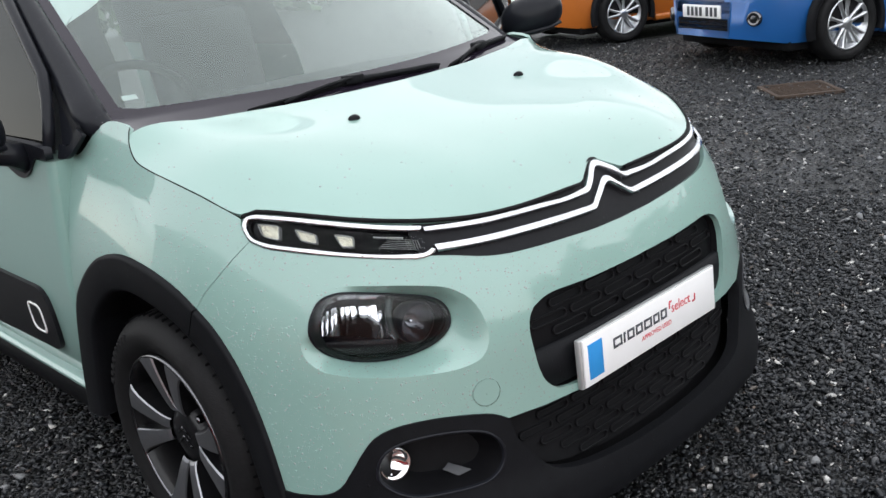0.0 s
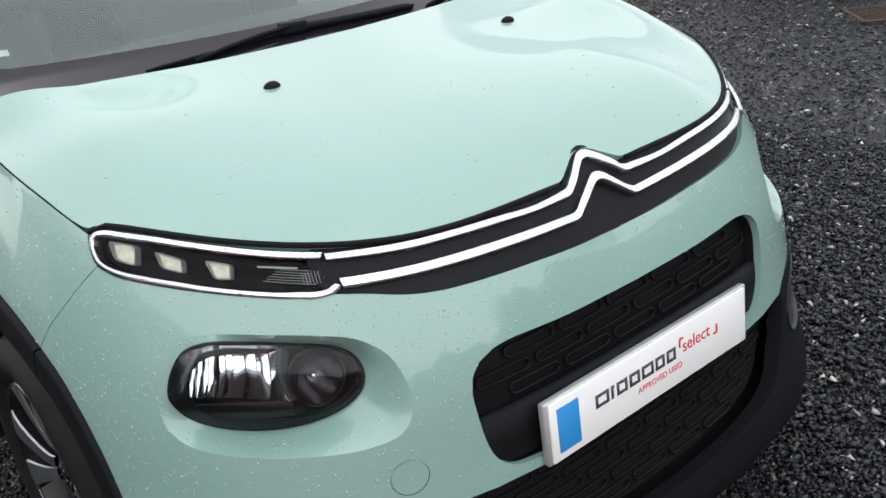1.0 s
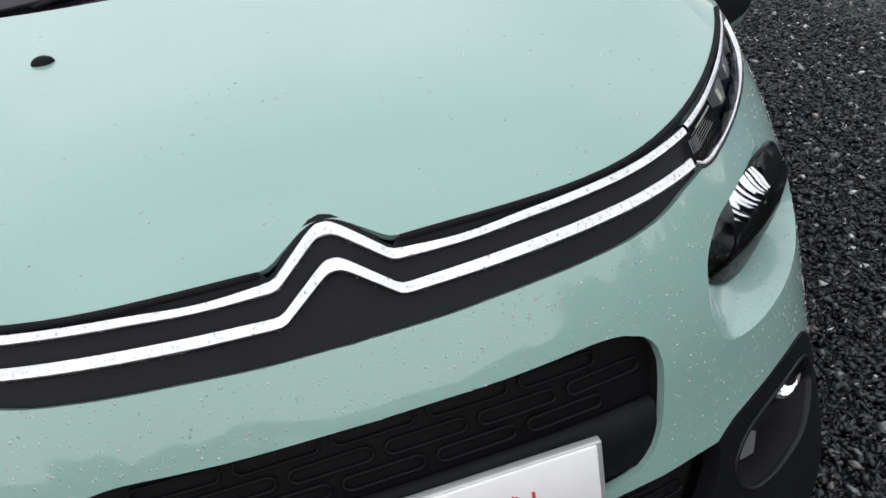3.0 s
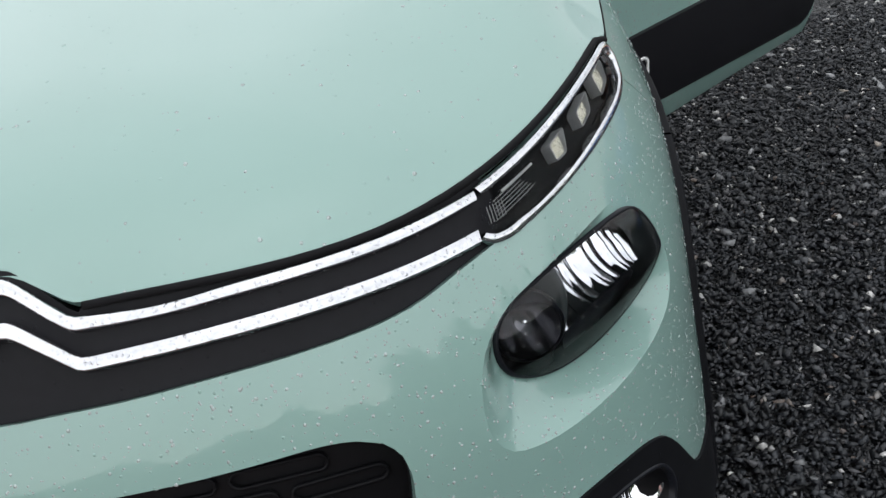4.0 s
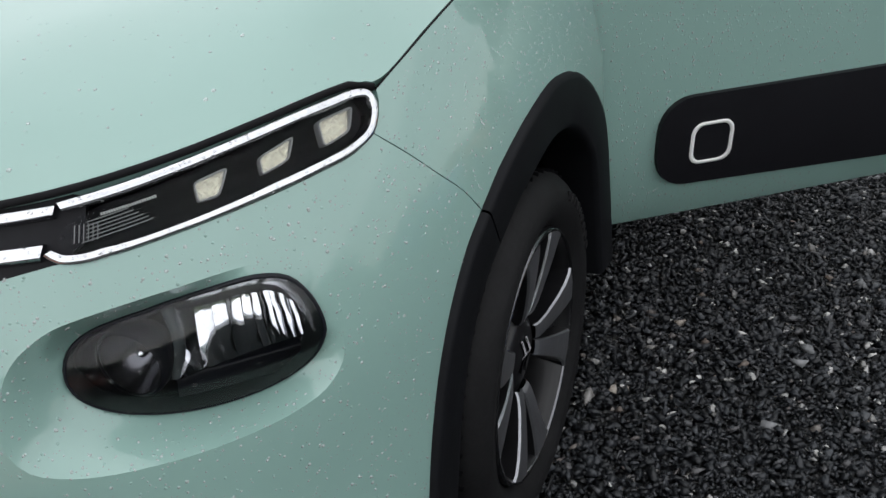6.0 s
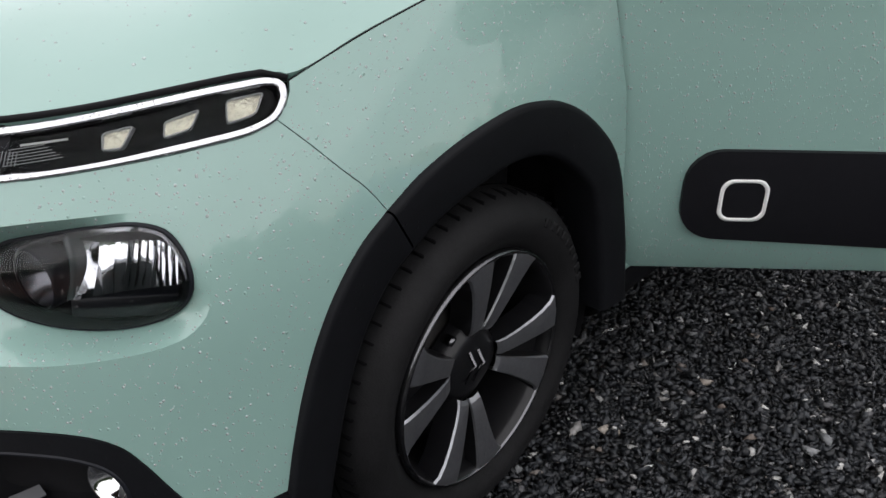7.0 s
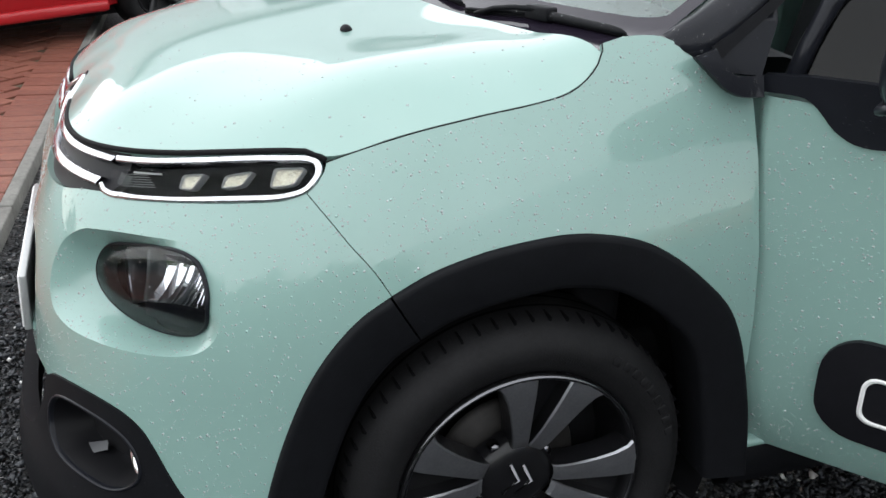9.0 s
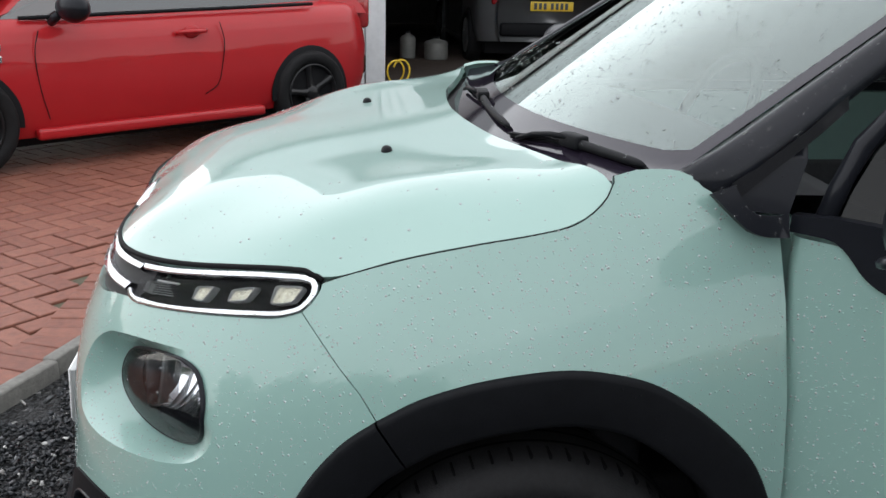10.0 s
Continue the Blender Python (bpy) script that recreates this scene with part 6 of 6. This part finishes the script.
other_car("dark grey hatchback standing inside the garage", GREY, (-12.6, 2.58, 0.0), -90, alloy=SILVER, wide=0.88, tall=1.55, belt=1.0)

# ---------------------------------------------------------------- garage
RENDER = material("white_cladding", (0.62, 0.63, 0.64), 0.6, grain=0.10, scale=20, bump=0.001)
# near-black base colours for the walls, ceiling, bench and floor inside
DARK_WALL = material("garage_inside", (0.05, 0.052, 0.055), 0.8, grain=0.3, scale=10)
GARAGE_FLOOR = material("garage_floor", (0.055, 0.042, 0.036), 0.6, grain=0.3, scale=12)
wall = tagged(part("wall_west", joined(box(-8.05, -7.80, -2.4, 0.05, 0, 2.7, 0.01), box(-8.05, -7.80, 5.2, 9.2, 0, 2.7, 0.01), box(-8.05, -7.80, 0.05, 5.2, 2.35, 2.7, 0.01)), RENDER), "white clad garage front with an open doorway", "wall", kind="structure")
for k in range(26):
    part("cladding_board", box(-7.80, -7.785, -2.4, 0.03, 0.10 + 0.10 * k, 0.19 + 0.10 * k, 0.004), RENDER, wall)
post = tagged(part("door_post", box(-7.86, -7.62, 0.06, 0.46, 0, 2.36, 0.012), RENDER), "white boxed post beside the garage doorway", "post", kind="structure")
part("post_groove", joined(box(-7.619, -7.615, 0.15, 0.16, 0.02, 2.3, 0), box(-7.619, -7.615, 0.25, 0.265, 0.02, 2.3, 0)), PLATE_EDGE, post)
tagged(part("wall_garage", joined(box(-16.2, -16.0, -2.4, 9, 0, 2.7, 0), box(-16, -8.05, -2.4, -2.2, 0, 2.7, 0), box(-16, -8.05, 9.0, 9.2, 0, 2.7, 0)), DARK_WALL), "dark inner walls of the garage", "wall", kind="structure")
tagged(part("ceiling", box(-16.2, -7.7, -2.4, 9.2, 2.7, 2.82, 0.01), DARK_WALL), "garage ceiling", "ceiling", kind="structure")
ROOF_TILE = material("roof_sheet", (0.28, 0.29, 0.295), 0.6, grain=0.3, scale=12, bump=0.004, bump_scale=14)
tagged(part("roof", grid([[(x, y, z) for y in np.linspace(-2.55, 9.4, 8)] for x, z in ((-7.45, 2.78), (-7.45, 2.86), (-11.9, 4.9), (-16.4, 2.86))]), ROOF_TILE, smooth=False), "grey sheet roof of the garage", "roof", kind="structure")
tagged(part("gable", ([(-7.7, -2.45, 2.72), (-16.2, -2.45, 2.72), (-11.9, -2.45, 4.85)], [(0, 1, 2)]), RENDER, smooth=False), "white clad gable of the garage", "wall", kind="structure")
tagged(part("floor", box(-16.0, -7.75, -2.2, 9.0, -0.02, 0.006, 0), GARAGE_FLOOR), "dark brown mottled concrete garage floor", "floor", kind="structure")
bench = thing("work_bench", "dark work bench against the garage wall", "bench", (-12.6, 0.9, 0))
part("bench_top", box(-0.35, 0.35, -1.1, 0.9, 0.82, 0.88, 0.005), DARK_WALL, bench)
for x in (-0.3, 0.3):
    for y in (-1.0, 0.8):
        part("bench_leg", box(x - 0.03, x + 0.03, y - 0.03, y + 0.03, 0, 0.82, 0.004), DARK_WALL, bench)
for label, mat, x, y, w, h in (("pale plastic spray bottle on the garage floor", PALE_PLASTIC, -10.2, 0.95, 0.10, 0.34), ("white plastic canister on the garage floor", PALE_PLASTIC, -10.1, 1.30, 0.15, 0.28), ("red plastic canister on the garage floor", RED_LENS, -10.3, 0.55, 0.10, 0.36), ("dark blue drum in the garage", BLUE, -10.6, 0.15, 0.16, 0.75)):
    can = thing("canister", label, "canister", (x, y, 0.006))
    part("canister_body", moved(lathe([(0.001, 0), (w * 0.95, 0.0), (w, 0.02), (w, h * 0.70), (w * 0.85, h * 0.8), (w * 0.3, h * 0.88), (w * 0.28, h * 0.94)], 24), pose(0, 0, 0, 0, -90, 0)), mat, can)
    part("cap", moved(lathe([(w * 0.32, h * 0.92), (w * 0.32, h), (0.001, h)], 16), pose(0, 0, 0, 0, -90, 0)), MATT_BLACK, can)
hose = tube([(-7.66 + 0.05 * math.sin(a * 0.7), 0.55 + 0.10 * math.cos(a) + 0.01 * a, 0.14 + 0.12 * math.sin(a)) for a in np.linspace(-1.5, 9, 60)], 0.010, 6)
tagged(part("hose", hose, YELLOW), "yellow hose hanging in loops by the doorway", "hose")

# ---------------------------------------------------------------- unseen hedges, added to darken the car's low reflections
LEAF = material("hedge_leaf", (0.045, 0.075, 0.03), 0.6, grain=0.4, scale=3)


def leaf_cloud(count, place, size):
    """Many small leaf clumps, each a bent pair of blades."""
    c = place(count)
    n = len(c)
    d = rng.normal(size=(n, 2, 3))
    d /= np.linalg.norm(d, axis=2, keepdims=True)
    s = size * rng.uniform(0.6, 1.3, (n, 1))
    v = np.stack([c, c + d[:, 0] * s, c + (d[:, 0] + d[:, 1]) * s * 0.7, c + d[:, 1] * s], 1).reshape(-1, 3)
    return v, np.arange(4 * n).reshape(-1, 4)


def hedge_place(x0, y0, x1, y1, h, thick):
    def place(n):
        t = rng.uniform(0, 1, n)
        z = rng.uniform(0, 1, n) ** 0.8 * (h + 0.4 * np.sin(t * 23) + 0.3 * np.sin(t * 57))
        w = rng.normal(0, thick, n)
        dx, dy = x1 - x0, y1 - y0
        L = math.hypot(dx, dy)
        return np.stack([x0 + dx * t - dy / L * w, y0 + dy * t + dx / L * w, z], 1)

    return place


for label, line, count in (("low green hedge out of view, added to darken the horizon", (17, -4, 17, 17, 1.5, 0.4), 5000), ("tall dark hedge out of view, added to darken low reflections", (5, -12, 16, -2, 2.8, 0.6), 7000), ("low green hedge out of view, added to darken the horizon", (-9, -14, 17, -14, 1.5, 0.4), 6000), ("green hedge added behind the parked cars to darken low reflections", (-1.0, 17, 17, 17, 2.2, 0.5), 5500)):
    v, f = leaf_cloud(count, hedge_place(*line), 0.28)
    h = part("hedge", (v, f), LEAF, None, label, smooth=False)
    tagged(h, category="hedge", kind="stuff")

# ---------------------------------------------------------------- rain standing on the car
def water(name, light_share):
    m = glass(name, (1.0, 1.0, 1.0), clear=0.96, bend=1.33)
    n, l = m.node_tree.nodes, m.node_tree.links
    # white diffuse mixed in stands for the light that clear drops gather
    thin, gathered_light, veil = n["Mix Shader"], n.new("ShaderNodeBsdfDiffuse"), n.new("ShaderNodeMixShader")
    gathered_light.inputs["Color"].default_value = (0.80, 0.83, 0.83, 1)
    veil.inputs[0].default_value = light_share
    l.new(thin.outputs[0], veil.inputs[1])
    l.new(gathered_light.outputs[0], veil.inputs[2])
    l.new(veil.outputs[0], n["Material Output"].inputs["Surface"])
    return m


DROP, CLEAR_DROP = water("rain_water", 0.32), water("clear_rain_water", 0.03)
bpy.context.view_layer.update()


def rain(label, wanted, per_m2, small, large, keep, mat=DROP):
    """Scatters flat domes of water over the outer faces of the parts named."""
    spots, normals = [], []
    for ob in list(bpy.data.objects):
        if ob.type != "MESH" or ob.name.split(".")[0] not in wanted or not (ob.parent is car or (ob.parent and ob.parent.parent is car)):
            continue
        me, m = ob.data, np.array(ob.matrix_world)
        co = np.empty(len(me.vertices) * 3)
        me.vertices.foreach_get("co", co)
        co = co.reshape(-1, 3) @ m[:3, :3].T + m[:3, 3]
        me.calc_loop_triangles()
        tri = np.empty(len(me.loop_triangles) * 3, dtype=np.int32)
        me.loop_triangles.foreach_get("vertices", tri)
        a, b, c = (co[tri.reshape(-1, 3)[:, i]] for i in range(3))
        nor = np.cross(b - a, c - a)
        area = np.linalg.norm(nor, axis=1) / 2
        nor /= np.linalg.norm(nor, axis=1, keepdims=True) + 1e-12
        out = (a + b + c) / 3 - (0, 0.7, 0.55)
        nor *= np.sign((nor * out).sum(1, keepdims=True) + 1e-9)
        count = rng.poisson(area * per_m2)
        pick = np.repeat(np.arange(len(area)), count)
        u, v = rng.uniform(0, 1, (2, len(pick)))
        u, v = np.where(u + v > 1, 1 - u, u), np.where(u + v > 1, 1 - v, v)
        p = a[pick] + (b - a)[pick] * u[:, None] + (c - a)[pick] * v[:, None]
        ok = keep(p)
        spots.append(p[ok])
        normals.append(nor[pick][ok])
    p, n = np.concatenate(spots), np.concatenate(normals)
    k = len(p)
    size = small + (large - small) * rng.uniform(0, 1, k) ** 3
    side = np.cross(n, (0.3, 0.2, 0.93))
    side /= np.linalg.norm(side, axis=1, keepdims=True) + 1e-9
    up = np.cross(n, side)
    ring_ = []
    for radius, rise in ((1.0, -0.05), (0.72, 0.34)):
        for j in range(6):
            t = math.pi / 3 * (j + 0.5 * (radius < 1))
            w = radius * (0.82 + 0.3 * rng.uniform(0, 1, k))
            ring_.append(p + side * (math.cos(t) * w * size)[:, None] + up * (math.sin(t) * w * size)[:, None] + n * (rise * size)[:, None])
    ring_.append(p + n * (0.46 * size)[:, None])
    v = np.stack(ring_, 1).reshape(-1, 3)
    f = []
    for j in range(6):
        g = (j + 1) % 6
        f += [(j, g, 6 + j), (g, 6 + g, 6 + j), (6 + j, 6 + g, 12)]
    f = (np.array(f)[None] + 13 * np.arange(k)[:, None, None]).reshape(-1, 3)
    ob = part("rain_drops", (v, f), mat, None)
    return tagged(ob, label, "rain drops", kind="stuff")


near_side = lambda p: (p[:, 1] < 0.75) & (p[:, 2] > 0.25) & ((p[:, 0] > -0.2) | (p[:, 1] < 0.3))
rain("fine rain drops standing on the mint green wings and bumper", ("wing", "front_bumper", "front_door"), 8000, 0.0007, 0.0024, near_side)
rain("scattered rain drops on the mint green bonnet", ("bonnet",), 500, 0.0009, 0.0032, lambda p: (p[:, 2] < 0.955) | (np.abs(p[:, 0]) > 0.45))
rain("rain drops along the chrome strips", ("running_light", "chrome_strip"), 16000, 0.0008, 0.0024, lambda p: p[:, 1] < 0.0, CLEAR_DROP)
rain("rain drops on the black pillars and windscreen", ("windscreen_pillar", "windscreen", "pillar_foot", "wiper", "lamp_lens"), 4800, 0.0008, 0.0034, near_side, CLEAR_DROP)
